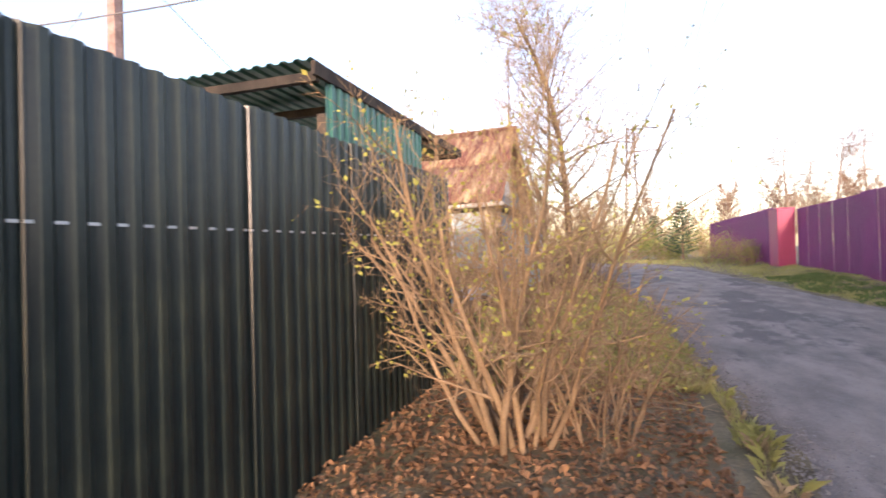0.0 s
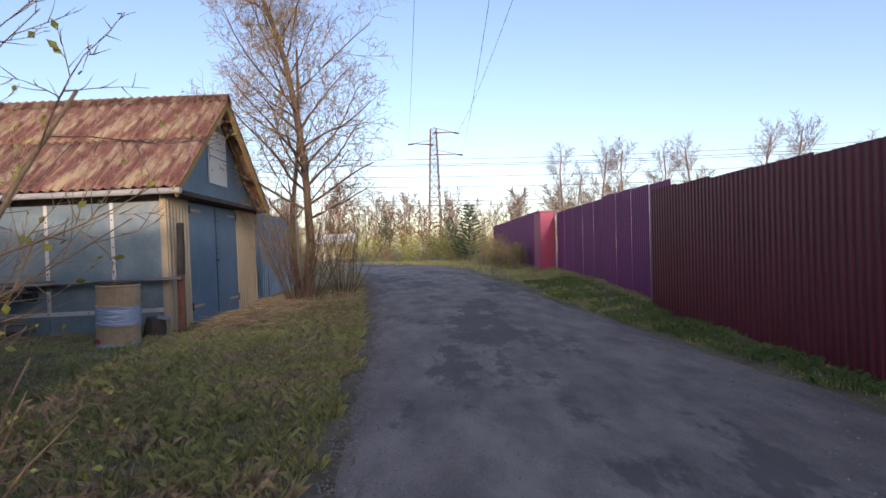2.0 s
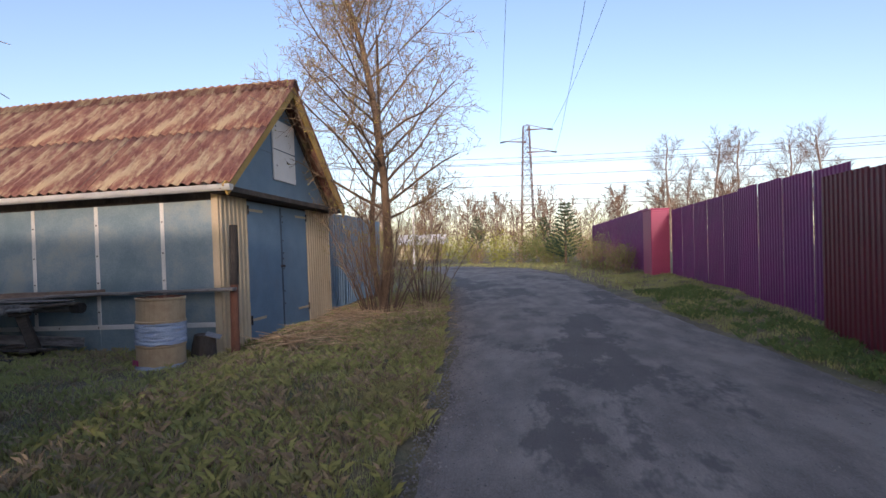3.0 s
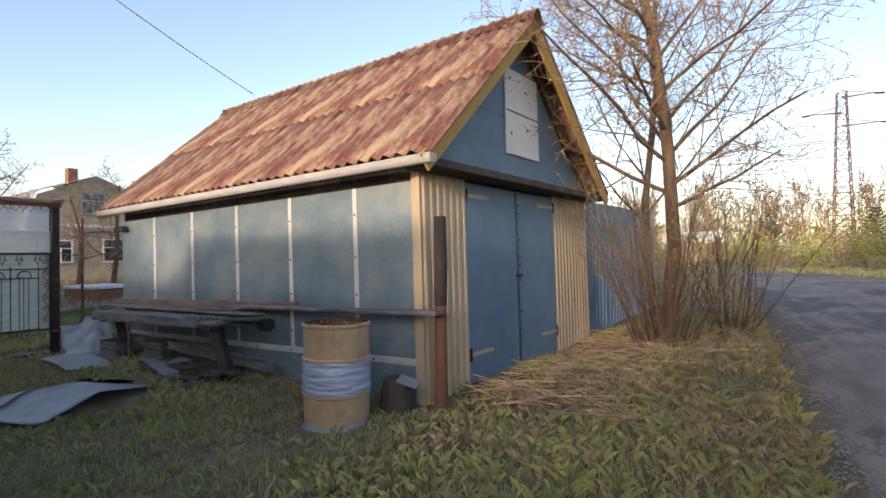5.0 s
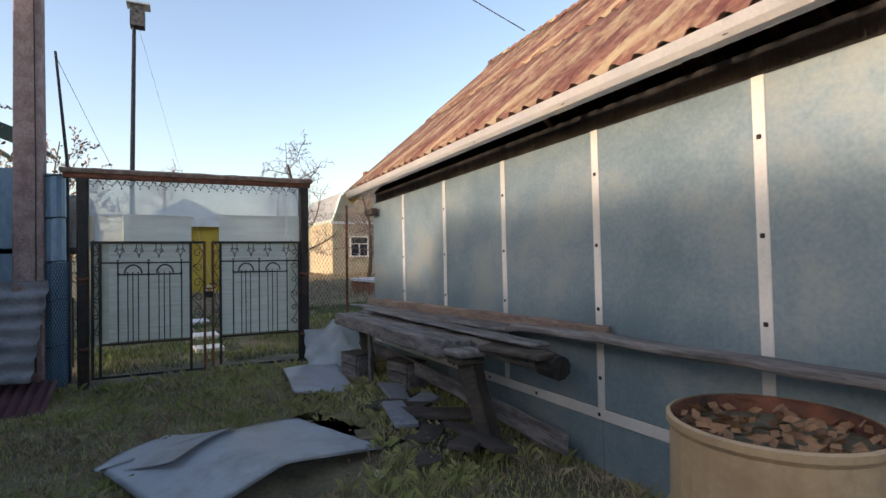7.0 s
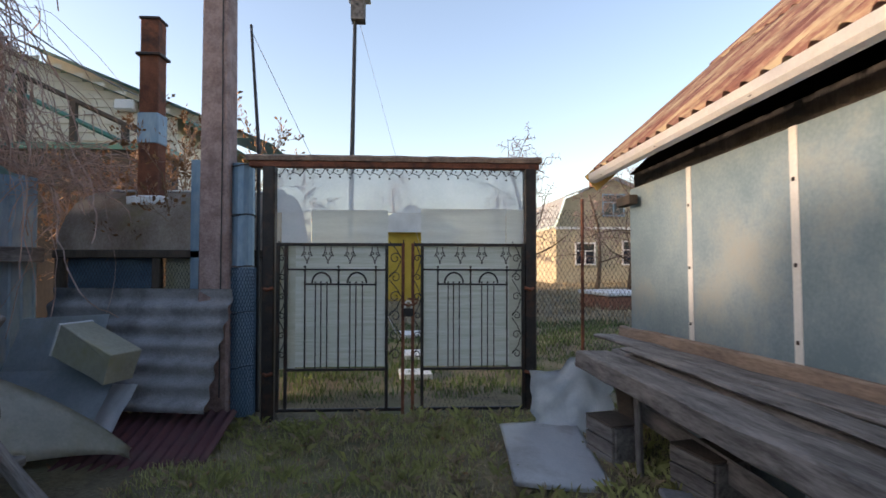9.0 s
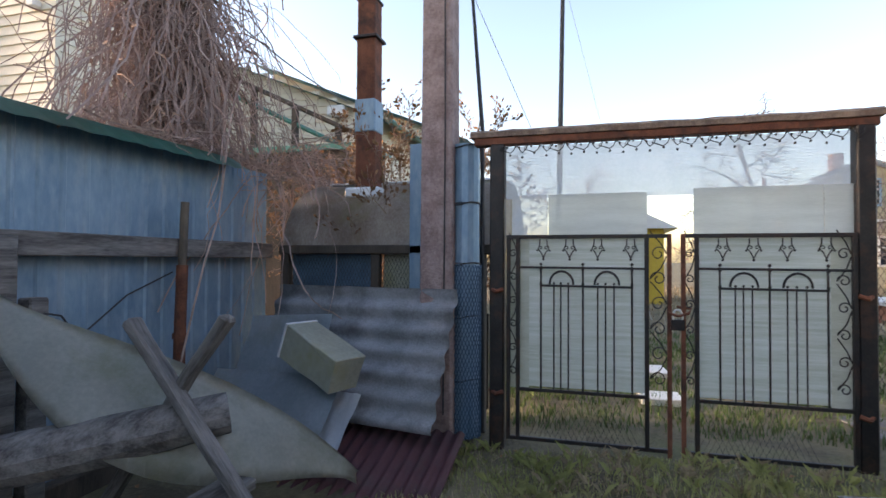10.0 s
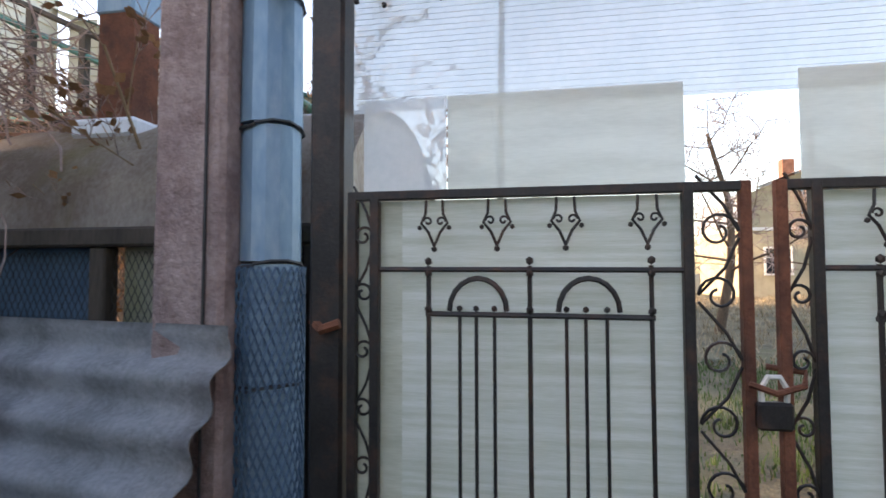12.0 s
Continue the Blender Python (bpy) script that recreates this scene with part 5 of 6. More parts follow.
def vine_mass():
    root = thing("vine", (-9.15, 5.3, 0.1), 0, "dense hanging tangle of bare brown vines over the fence", "vine")
    rnd = random.Random(21)
    part("support_post", tube([(0, -0.15, 0), (0, -0.15, 4.4)], 0.06, 8), MAT["dark_wood"], root)
    v, f = [], []

    def strand(pts, r):
        base = len(v)
        for i, q in enumerate(pts):
            d = (pts[min(i + 1, len(pts) - 1)] - pts[max(i - 1, 0)]).normalized()
            a = d.orthogonal().normalized()
            b = d.cross(a)
            for k in range(3):
                v.append(tuple(q + r * (math.cos(2.094 * k) * a + math.sin(2.094 * k) * b)))
        for i in range(len(pts) - 1):
            for k in range(3):
                k2 = (k + 1) % 3
                f.append((base + i * 3 + k, base + i * 3 + k2, base + i * 3 + 3 + k2, base + i * 3 + 3 + k))

    for s in range(1250):
        p = Vector((rnd.gauss(0, 0.24), rnd.gauss(0, 0.14), 4.5 - 2.0 * rnd.random() ** 1.3))
        a = rnd.uniform(0, 6.28)
        vel = Vector((math.cos(a) * 0.7, abs(math.sin(a)) * 0.4 - 0.08, rnd.uniform(0.1, 0.7))) * rnd.uniform(0.2, 0.8)
        pts, n = [p.copy()], rnd.randint(9, 20)
        for i in range(n):
            vel += Vector((rnd.gauss(0, 0.34), rnd.gauss(0, 0.2), rnd.gauss(-0.10, 0.22)))
            vel.x *= 0.84
            vel.y *= 0.84
            p = p + vel * 0.13
            if p.z < 2.42 and p.y < 0.75:
                p.z = 2.42 + rnd.uniform(0, 0.05)
                vel.z = abs(vel.z) * 0.1
            pts.append(p.copy())
        strand(pts, rnd.choice((0.003, 0.004, 0.005, 0.008)))
    # runners along the fence top, the corner and the tank
    for s in range(170):
        x = rnd.uniform(-1.6, 0.1) if s % 2 else rnd.uniform(-1.6, -0.7)
        p = Vector((x, rnd.uniform(0.60, 0.95), rnd.uniform(2.15, 2.75)))
        vel = Vector((rnd.gauss(-0.25, 0.5), rnd.gauss(0.18, 0.3), rnd.gauss(0.1, 0.3)))
        pts = [p.copy()]
        for i in range(rnd.randint(8, 16)):
            vel += Vector((rnd.gauss(0, 0.2), rnd.gauss(0, 0.15), rnd.gauss(-0.07, 0.16)))
            vel *= 0.9
            p = p + vel * 0.14
            p.y = max(p.y, 0.74)
            if p.z < 0.4:
                break
            pts.append(p.copy())
        if len(pts) > 2:
            strand(pts, rnd.choice((0.0025, 0.0035, 0.006)))
    ob = raw("tendril_mass", v, f, MAT["vine"], root)
    ob["kind"] = "stuff"
    return root

vine_mass()


def masts():
    b = thing("birdhouse_mast", (-14.5, 8.5, 0.2), 0, "small weathered birdhouse on a tall thin mast", "birdhouse")
    part("mast", tube([(0, -0.03, 0), (0, 0.0, 3.0), (0, 0.05, 6.1)], [0.05, 0.045, 0.035], 8), MAT["wire"], b)
    h = part("nest_box", box(-0.13, 0.13, -0.02, 0.24, 6.0, 6.42, 0.006), MAT["grey_wood"], b)
    part("lid", box(-0.17, 0.19, -0.08, 0.34, 6.42, 6.46, 0.005), MAT["grey_sheet"], b)
    part("entrance", tube([(0.128, 0.1, 6.28), (0.134, 0.1, 6.28)], 0.03, 10), MAT["wire"], b)
    m = thing("mast", (-9.48, 8.17, 0.2), 0, "thin leaning dark steel rod beside the gate post", "mast")
    part("pole", tube([(0, 0.02, 0), (-0.05, 0.0, 2.5), (-0.2, -0.13, 3.8)], [0.02, 0.018, 0.014], 8), MAT["wire"], m)
    for a, c in (((-14.5, 8.55, 6.5), (-18.5, 10.35, 0.2)), ((-9.65, 8.04, 3.95), (-12.2, 9.6, 0.2))):
        w = thing("guy_wire", a, 0, "thin steel guy wire of the mast", "wire", "guy wires")
        part("wire", tube([(0, 0, 0), Vector(c) - Vector(a)], 0.004, 4), MAT["grey_sheet"], w)

masts()


# ---- garden behind the gate ----
ys = thing("yellow_shed", (-23.63, 8.0, 0.2), 0, "yellow boarded garden shed with double doors", "shed")
part("wall", box(-3, -0.05, 0, 3.2, 0, 2.5), MAT["yellow_paint"], ys)
for i in range(14):
    part("board", box(-0.05, 0.0, i * 0.229 + 0.004, i * 0.229 + 0.225, 0, 2.5, 0.004), MAT["yellow_paint"], ys)
bm = bmesh.new()
a = [bm.verts.new(c) for c in ((0.3, -0.4, 2.45), (0.3, 3.6, 2.45), (0.3, 1.6, 3.45), (-3.3, -0.4, 2.45), (-3.3, 3.6, 2.45), (-3.3, 1.6, 3.45))]
for f in ((0, 1, 2), (3, 5, 4), (0, 2, 5, 3), (1, 4, 5, 2)):
    bm.faces.new([a[i] for i in f])
part("roof", bm, MAT["grey_roof"], ys)
part("door_line", box(0.0, 0.012, 1.3, 1.34, 0.05, 2.2), MAT["dark_wood"], ys)


def mansard():
    root = thing("country_house", (-33.63, 17.56, 0.2), 0, "pale yellow country house with a grey mansard roof", "house")
    w = 6.4
    part("wall", box(-6, 0, 0, w, 0, 3.3), MAT["plaster"], root)
    prof = [(0.0, 3.3), (0.55, 4.9), (w / 2, 6.0), (w - 0.55, 4.9), (w, 3.3)]
    bm = bmesh.new()
    a = [bm.verts.new((0, y, z)) for y, z in prof]
    b = [bm.verts.new((-6, y, z)) for y, z in prof]
    bm.faces.new(a)
    for v in b:
        bm.verts.remove(v)
    part("gable", bm, MAT["plaster"], root)
    bm = bmesh.new()
    big = [((y - w / 2) * 1.06 + w / 2, z + 0.1) for y, z in prof]
    a = [bm.verts.new((0.5, y, z)) for y, z in big]
    b = [bm.verts.new((-6.5, y, z)) for y, z in big]
    for i in range(4):
        bm.faces.new((a[i], a[i + 1], b[i + 1], b[i]))
    bmesh.ops.solidify(bm, geom=bm.faces[:], thickness=0.12)
    part("roof", bm, MAT["grey_roof"], root)
    part("trim", box(0.0, 0.06, -0.1, w + 0.1, 3.2, 3.35), MAT["white_paint"], root)
    window(root, pose(0.06, 4.4, 1.3, 0, 0, 90), 1.3, 1.2, MAT["white_paint"])
    window(root, pose(0.06, 1.6, 1.3, 0, 0, 90), 1.0, 1.1, MAT["white_paint"])
    window(root, pose(0.06, 3.2, 4.0, 0, 0, 90), 1.1, 1.1, MAT["fence_blue"])
    part("chimney", box(-2.2, -1.7, 2.6, 3.1, 5.7, 6.7), MAT["brick"], root)

mansard()
cf = thing("cold_frame", (-19.03, 15.36, 0.25), 10, "low brick cold frame with a pale cover", "cold frame")
part("base", box(-0.8, 0.8, -0.7, 0.7, 0, 0.45, 0.02), MAT["brick"], cf)
part("cover", box(-0.85, 0.85, -0.75, 0.75, 0.46, 0.56, 0.02), MAT["grey_sheet"], cf)
for x, y, w, l in ((-12.3, 9.72, 0.5, 0.4), (-10.9, 9.7, 0.35, 0.4), (-14.5, 9.65, 0.6, 0.45)):
    s = thing("paving_slab", (x, y, 0.22), 4, "pale concrete paving slab in the garden grass", "slab", "garden path slabs")
    part("slab", box(-w / 2, w / 2, -l / 2, l / 2, -0.02, 0.05, 0.008), MAT["white_paint"], s)


def chain_link():
    root = thing("chain_link_fence", (-11.63, 10.834, 0.2), 0, "rusty chain-link fence on thin posts", "fence")
    bm = bmesh.new()
    h, n = 2.15, 70
    for i in range(n):
        y = i * 0.06 - 1.2
        tube([(0, max(y, 0) if y >= 0 else 0, 0.05 + (0 if y >= 0 else -y * 1.75)), (0, y + 1.2, h)], 0.0025, 3, bm, False)
        tube([(0, y + 1.2, 0.05), (0, y if y >= 0 else 0, h if y >= 0 else h + y * 1.75)], 0.0025, 3, bm, False)
    part("mesh", bm, MAT["black_steel"], root)["kind"] = "stuff"
    for y in (0.0, 1.2, 2.4, 3.6, 4.2):
        part("post", tube([(0, y, -0.1), (0, y, 2.3)], 0.025, 6), MAT["rust"], root)

chain_link()
gx = thing("pallet", (-10.23, 11.471, 0.2), 8, "stack of grey boards lying behind the gate post", "boards")
for i in range(3):
    part("plank", box(-0.6, 0.6, -0.3 + i * 0.2, -0.12 + i * 0.2, 0, 0.04, 0.004), MAT["grey_wood"], gx)
# an added, unseen building behind the start; keeps the sun off lane and maroon fence
hb = thing("barn", (3.2, -23.0, 0), 0, "unseen plain block added behind the start to shade the lane", "barn")
part("wall", box(0, 13, -4, 0, -0.3, 10.8), MAT["grey_wood"], hb)
part("roof", box(-0.3, 13.3, -4.3, 0.3, 10.8, 11.0), MAT["grey_roof"], hb)
# ---- bare trees and shrubs ----
def grow(seed, height, trunk_r, levels=4, spread=0.55, base_clear=0.2, up=0.25, kids=(9, 7, 5, 4), sides=(8, 5, 4, 3), lean=(0, 0), stems=1, ratio=0.55, deep=0.52, wiggle=0.12, buds=0, bud_size=0.02, rmin=0.0022):
    """Returns (wood verts, faces, twig verts, faces, bud verts, faces) of a branching plant with its foot at the origin."""
    rnd = random.Random(seed)
    wood, twig, leaf = ([], [], []), ([], []), ([], [])

    def limb(p, d, length, r0, r1, n, steps, to):
        v, f = to[0], to[1]
        pts = [p.copy()]
        dirs = [d.copy()]
        d = d.copy()
        for i in range(steps):
            d = (d + Vector((rnd.uniform(-1, 1), rnd.uniform(-1, 1), rnd.uniform(-1, 1))) * wiggle + Vector((0, 0, up * 0.25))).normalized()
            p = p + d * (length / steps)
            pts.append(p.copy())
            dirs.append(d.copy())
        base = len(v)
        for i, (q, e) in enumerate(zip(pts, dirs)):
            a = e.orthogonal().normalized()
            b = e.cross(a)
            r = r0 + (r1 - r0) * i / steps
            for k in range(n):
                c, s = math.cos(2 * math.pi * k / n), math.sin(2 * math.pi * k / n)
                v.append(tuple(q + r * (c * a + s * b)))
        for i in range(steps):
            for k in range(n):
                k2 = (k + 1) % n
                f.append((base + i * n + k, base + i * n + k2, base + (i + 1) * n + k2, base + (i + 1) * n + k))
        return pts, dirs

    def add_bud(p, d):
        v, f = leaf
        a = (d + Vector((rnd.uniform(-1, 1), rnd.uniform(-1, 1), rnd.uniform(-.3, 1)))).normalized()
        b = a.orthogonal().normalized()
        s = bud_size * rnd.uniform(0.6, 1.4)
        i = len(v)
        v.extend([tuple(p), tuple(p + a * s * 0.5 + b * s * 0.32), tuple(p + a * s), tuple(p + a * s * 0.5 - b * s * 0.32)])
        f.append((i, i + 1, i + 2, i + 3))

    def branch(p, d, length, r, level):
        last = level == levels
        pts, dirs = limb(p, d, length, r, r * (0.25 if last else 0.35), sides[min(level, 3)], 6 if level == 0 else (5 if level < 2 else 3), wood if level < 2 else twig)
        if buds and level >= levels - 1:
            for q, e in zip(pts[1:], dirs[1:]):
                if rnd.random() < buds:
                    add_bud(q, e)
        if last:
            return
        k = kids[min(level, len(kids) - 1)]
        start = base_clear if level == 0 else 0.18
        for i in range(k):
            f = start + (1 - start) * (i + rnd.random()) / k
            x = f * (len(pts) - 1)
            j = min(int(x), len(pts) - 2)
            q = pts[j].lerp(pts[j + 1], x - j)
            e = dirs[j + 1]
            side = e.orthogonal().normalized()
            side = Matrix.Rotation(i * 2.4 + rnd.uniform(-.6, .6), 3, e) @ side
            s = spread * rnd.uniform(0.7, 1.3)
            dd = (e * (1 - s) + side * s + Vector((0, 0, up * 0.5))).normalized()
            ln = length * (ratio if level == 0 else deep) * rnd.uniform(0.6, 1.15) * (1.15 - 0.6 * f)
            branch(q, dd, ln, max(r * (1 - 0.65 * f) * (0.38 if level == 0 and stems == 1 else 0.5), rmin), level + 1)

    for s in range(stems):
        a = s * 2.39996
        off = Vector((math.cos(a), math.sin(a), 0)) * (0.0 if stems == 1 else 0.04 + 0.02 * s ** 0.5 * 3)
        tilt = Vector((lean[0], lean[1], 1)) + (Vector((math.cos(a), math.sin(a), 0)) * rnd.uniform(0.1, 0.6) if stems > 1 else Vector())
        branch(off, tilt.normalized(), height * (rnd.uniform(0.6, 1.0) if stems > 1 else 1), trunk_r * (rnd.uniform(.6, 1) if stems > 1 else 1), 0)
        wood[2].append((len(wood[0]), len(wood[1])))
    return wood, twig, leaf


def stems_of(wood, mat, root):
    """Each stem of a bush with its limbs as a part of its own."""
    v, f, cuts = wood
    v0 = f0 = 0
    for v1, f1 in cuts:
        raw("stem", v[v0:v1], [tuple(i - v0 for i in q) for q in f[f0:f1]], mat, root, smooth=True)
        v0, f0 = v1, f1


def plant(name, at, rz, label, category, parts, bark, twig_mat, leaf_mat, leaf_name="buds", group=""):
    root = thing(name, at, rz, label, category, group)
    wood, twig, leaf = parts
    if name == "tree":
        raw("trunk", wood[0], wood[1], bark, root, smooth=True)
    else:
        stems_of(wood, bark, root)
    if twig[0]:
        raw("twig_crown", *twig, twig_mat, root)["kind"] = "stuff"
    if leaf[0]:
        raw("bud_crown" if leaf_name == "buds" else "foliage", *leaf, leaf_mat, root)["kind"] = "stuff"
    return root

plant("tree", (-1.6, 16.0, 0.3), 0, "tall bare tree with young buds beside the shed", "tree",
      grow(27, 8.8, 0.115, levels=4, kids=(40, 11, 8, 3), base_clear=0.22, spread=0.6, up=0.22, ratio=0.36, deep=0.56, wiggle=0.2, lean=(0.05, 0.0), buds=0.12, bud_size=0.035, rmin=0.0055), MAT["bark"], MAT["twig"], MAT["bud"])
plant("tree", (-2.3, 18.2, 0.35), 40, "slender bare tree behind the blue fence", "tree",
      grow(8, 7.0, 0.09, levels=3, kids=(18, 8, 6), base_clear=0.2, spread=0.55, up=0.25, ratio=0.38, buds=0.2, bud_size=0.045, rmin=0.005), MAT["bark"], MAT["twig"], MAT["bud"])
plant("sapling", (-1.55, 15.7, 0.3), 0, "thicket of bare suckers round the tree", "bush",
      grow(11, 2.5, 0.016, levels=3, stems=34, kids=(7, 4, 3), base_clear=0.25, spread=0.42, up=0.15, ratio=0.4, buds=0.08, bud_size=0.03, rmin=0.003), MAT["bark"], MAT["twig"], MAT["bud"])
plant("sapling", (-0.9, 17.5, 0.35), 70, "bare roadside thicket behind the tree", "bush",
      grow(12, 2.4, 0.018, levels=2, stems=20, kids=(6, 4), base_clear=0.3, spread=0.45, up=0.15, ratio=0.42, buds=0.2, bud_size=0.03), MAT["bark"], MAT["twig"], MAT["bud"])
plant("bush", (-0.8, 3.85, 0.05), 0, "bare bush with first yellow-green leaves by the green fence", "bush",
      grow(5, 2.65, 0.03, levels=3, stems=17, kids=(9, 6, 4), base_clear=0.15, spread=0.52, up=0.12, ratio=0.46, deep=0.52, wiggle=0.18, buds=0.10, bud_size=0.034), MAT["twig"], MAT["twig"], MAT["bud"])
plant("bush", (-0.2, 4.15, 0.07), 120, "low arching bare bush on the verge", "bush",
      grow(15, 1.5, 0.013, levels=2, stems=20, kids=(8, 5), base_clear=0.15, spread=0.6, up=-0.16, ratio=0.5, wiggle=0.2, buds=0.12, bud_size=0.03), MAT["twig"], MAT["twig"], MAT["bud"])
plant("bush", (-0.95, 4.55, 0.08), 200, "upright bare bush with thin reddish twigs against the green fence", "bush",
      grow(19, 3.2, 0.017, levels=3, stems=9, kids=(10, 6, 4), base_clear=0.25, spread=0.42, up=0.3, ratio=0.38, deep=0.5, buds=0.08, bud_size=0.034), MAT["twig"], MAT["twig"], MAT["bud"])
plant("shrub", (-11.23, 7.103, 0.2), 0, "dry brown shrub behind the rusty tank", "bush",
      grow(17, 3.1, 0.02, levels=3, stems=16, kids=(8, 5, 4), base_clear=0.3, spread=0.45, up=0.1, ratio=0.4, buds=0.8, bud_size=0.045), MAT["twig"], MAT["vine"], MAT["dry_leaf"], "dry_leaves")
plant("shrub", (-12.03, 5.738, 0.2), 60, "dry leggy shrub beside the house", "bush",
      grow(18, 3.2, 0.02, levels=3, stems=12, kids=(8, 5, 4), base_clear=0.3, spread=0.45, up=0.1, ratio=0.4, buds=0.5, bud_size=0.045), MAT["twig"], MAT["vine"], MAT["dry_leaf"], "dry_leaves")
apple = plant("tree", (-19.63, 12.56, 0.2), 0, "spreading bare apple tree in the garden", "tree",
      grow(23, 4.4, 0.11, levels=3, kids=(14, 9, 7), base_clear=0.3, spread=0.75, up=0.1, ratio=0.5, wiggle=0.2, rmin=0.01), MAT["bark"], MAT["vine"], MAT["bud"])
for x, y, r in ((-27.0, 17.5, 50), (-26.0, 9.0, 130), (-30.0, 14.0, 200), (-22.0, 17.0, 280)):
    copy_thing(apple, pose(x, y, 0.2, 0, 0, r))

# bare trees along the railway, beyond the fences
far_tree = plant("tree", (22.8, 62.0, 0.5), 0, "tall bare birch-like tree far beyond the fence", "tree",
      grow(31, 11.5, 0.17, levels=3, kids=(26, 11, 7), base_clear=0.2, spread=0.58, up=0.28, ratio=0.36, deep=0.55, rmin=0.012), MAT["bark_far"], MAT["twig_far"], MAT["bud"], group="far trees")
rnd_t = random.Random(77)
for i, (x, y, s) in enumerate(((15.9, 61.0, .95), (17.6, 64.0, .8), (19.1, 62.0, 1.0), (26.2, 61.0, .97), (28.0, 65, .8), (31.3, 62, 1.05), (34.2, 66, .8), (37.7, 62, 1.12), (41.0, 63, 1.2), (48, 60, 1.0))):
    m = pose(x, y, 0.5, 0, 0, i * 57)
    ob = copy_thing(far_tree, m)
    ob.scale = (s, s, s)
# the wood beyond the bend: many thin trees
wood_tree = plant("tree", (-6, 88, 0.5), 0, "bare tree of the wood beyond the bend", "tree",
      grow(37, 8.2, 0.12, levels=3, kids=(16, 7, 5), base_clear=0.12, spread=0.5, up=0.25, ratio=0.42, deep=0.6, rmin=0.032), MAT["bark_far"], MAT["twig_far"], MAT["bud"], group="wood beyond the bend")
for i in range(74):
    x = -62 + i * 1.55 + rnd_t.uniform(-1, 1)
    y = 88 + rnd_t.uniform(-8, 18)
    s = rnd_t.uniform(0.7, 1.25)
    ob = copy_thing(wood_tree, pose(x, y, 0.4, 0, 0, rnd_t.uniform(0, 360)))
    ob.scale = (s * rnd_t.uniform(.9, 1.3), s * rnd_t.uniform(.9, 1.3), s)


def leafy(seed, rx, ry, rz, n, size, droop=0.0):
    """A crown of many small loose leaves around uneven lobes."""
    rnd = random.Random(seed)
    lobes = [(Vector((rnd.uniform(-.7, .7) * rx, rnd.uniform(-.7, .7) * ry, rnd.uniform(.25, .8) * rz)), rnd.uniform(0.35, 0.6)) for _ in range(9)]
    v, f = [], []
    for i in range(n):
        c, r = lobes[rnd.randrange(9)]
        d = Vector((rnd.gauss(0, 1), rnd.gauss(0, 1), rnd.gauss(0, 1))).normalized() * rnd.random() ** 0.4 * r
        q = c + Vector((d.x * rx, d.y * ry, d.z * rz))
        if q.z < 0:
            continue
        a = Vector((rnd.gauss(0, 1), rnd.gauss(0, 1), rnd.gauss(0, 1))).normalized()
        b = a.orthogonal().normalized()
        s = size * rnd.uniform(.5, 1.4)
        k = len(v)
        v.extend([tuple(q), tuple(q + a * s * .5 + b * s * .3), tuple(q + a * s), tuple(q + a * s * .5 - b * s * .3)])
        f.append((k, k + 1, k + 2, k + 3))
    return v, f


def shrub(at, rx, ry, rz, n, size, mat, label, seed, name="shrub"):
    root = thing(name, at, 0, label, "bush", "shrubs at the bend")
    w, t, l = grow(seed, rz * 1.05, 0.02, levels=2, stems=18, kids=(7, 4), base_clear=0.2, spread=0.45, up=0.1, ratio=0.45)
    stems_of(w, MAT["twig"], root)
    raw("twig_crown", *t, MAT["twig"], root)["kind"] = "stuff"
    raw("foliage", *leafy(seed, rx, ry, rz, n, size), mat, root)["kind"] = "stuff"
    return root

for i, (x, y, rx, rz) in enumerate(((-2.2, 45.5, 2.6, 2.4), (1.0, 46.5, 2.4, 2.9), (3.0, 44.5, 1.8, 2.0), (-6.5, 52, 3, 2.6), (-12, 56, 3.5, 3.0), (6.0, 50, 3, 3.4), (-18, 60, 4, 3.2))):
    shrub((x, y, 0.5), rx, 1.6, rz, 2600, 0.13, MAT["shrub_leaf"] if i % 3 else MAT["shrub_bright"], "yellow-green spring shrub at the bend of the lane", 40 + i)
for i, (x, y, rx, rz) in enumerate(((5.0, 29.5, 0.95, 1.5), (5.3, 27.2, 0.7, 1.2), (4.6, 33.0, 1.2, 1.8))):
    shrub((x, y, 0.62), rx, 0.9, rz, 1100, 0.07, MAT["shrub_leaf"], "half-bare spring shrub before the purple fence", 60 + i)


def pine(at, h, seed):
    root = thing("pine_tree", at, 0, "young dark green pine at the bend", "tree")
    rnd = random.Random(seed)
    part("trunk", tube([(0, 0, 0), (0, 0, h)], [0.09, 0.015], 7), MAT["bark"], root)
    v, f = [], []
    for k in range(15):
        z = h * (0.12 + 0.86 * k / 15)
        ln = (1 - k / 15.5) * h * 0.30 + 0.15
        for b in range(7):
            a = b * 0.9 + k * 0.7 + rnd.uniform(-.2, .2)
            d = Vector((math.cos(a), math.sin(a), 0.35))
            for s in range(int(9 + 22 * ln)):
                q = Vector((0, 0, z)) + d * ln * rnd.random() ** 0.6
                e = (d + Vector((rnd.gauss(0, .7), rnd.gauss(0, .7), rnd.gauss(0.2, .6)))).normalized() * rnd.uniform(.12, .28)
                o = e.orthogonal().normalized() * 0.03
                i = len(v)
                v.extend([tuple(q - o), tuple(q + e), tuple(q + o)])
                f.append((i, i + 1, i + 2))
    raw("foliage", v, f, MAT["needle"], root)["kind"] = "stuff"

pine((4.1, 42.0, 0.55), 4.4, 3)
pine((3.2, 60.0, 0.5), 4.6, 4)
pine((-4.5, 70.0, 0.5), 5.5, 5)


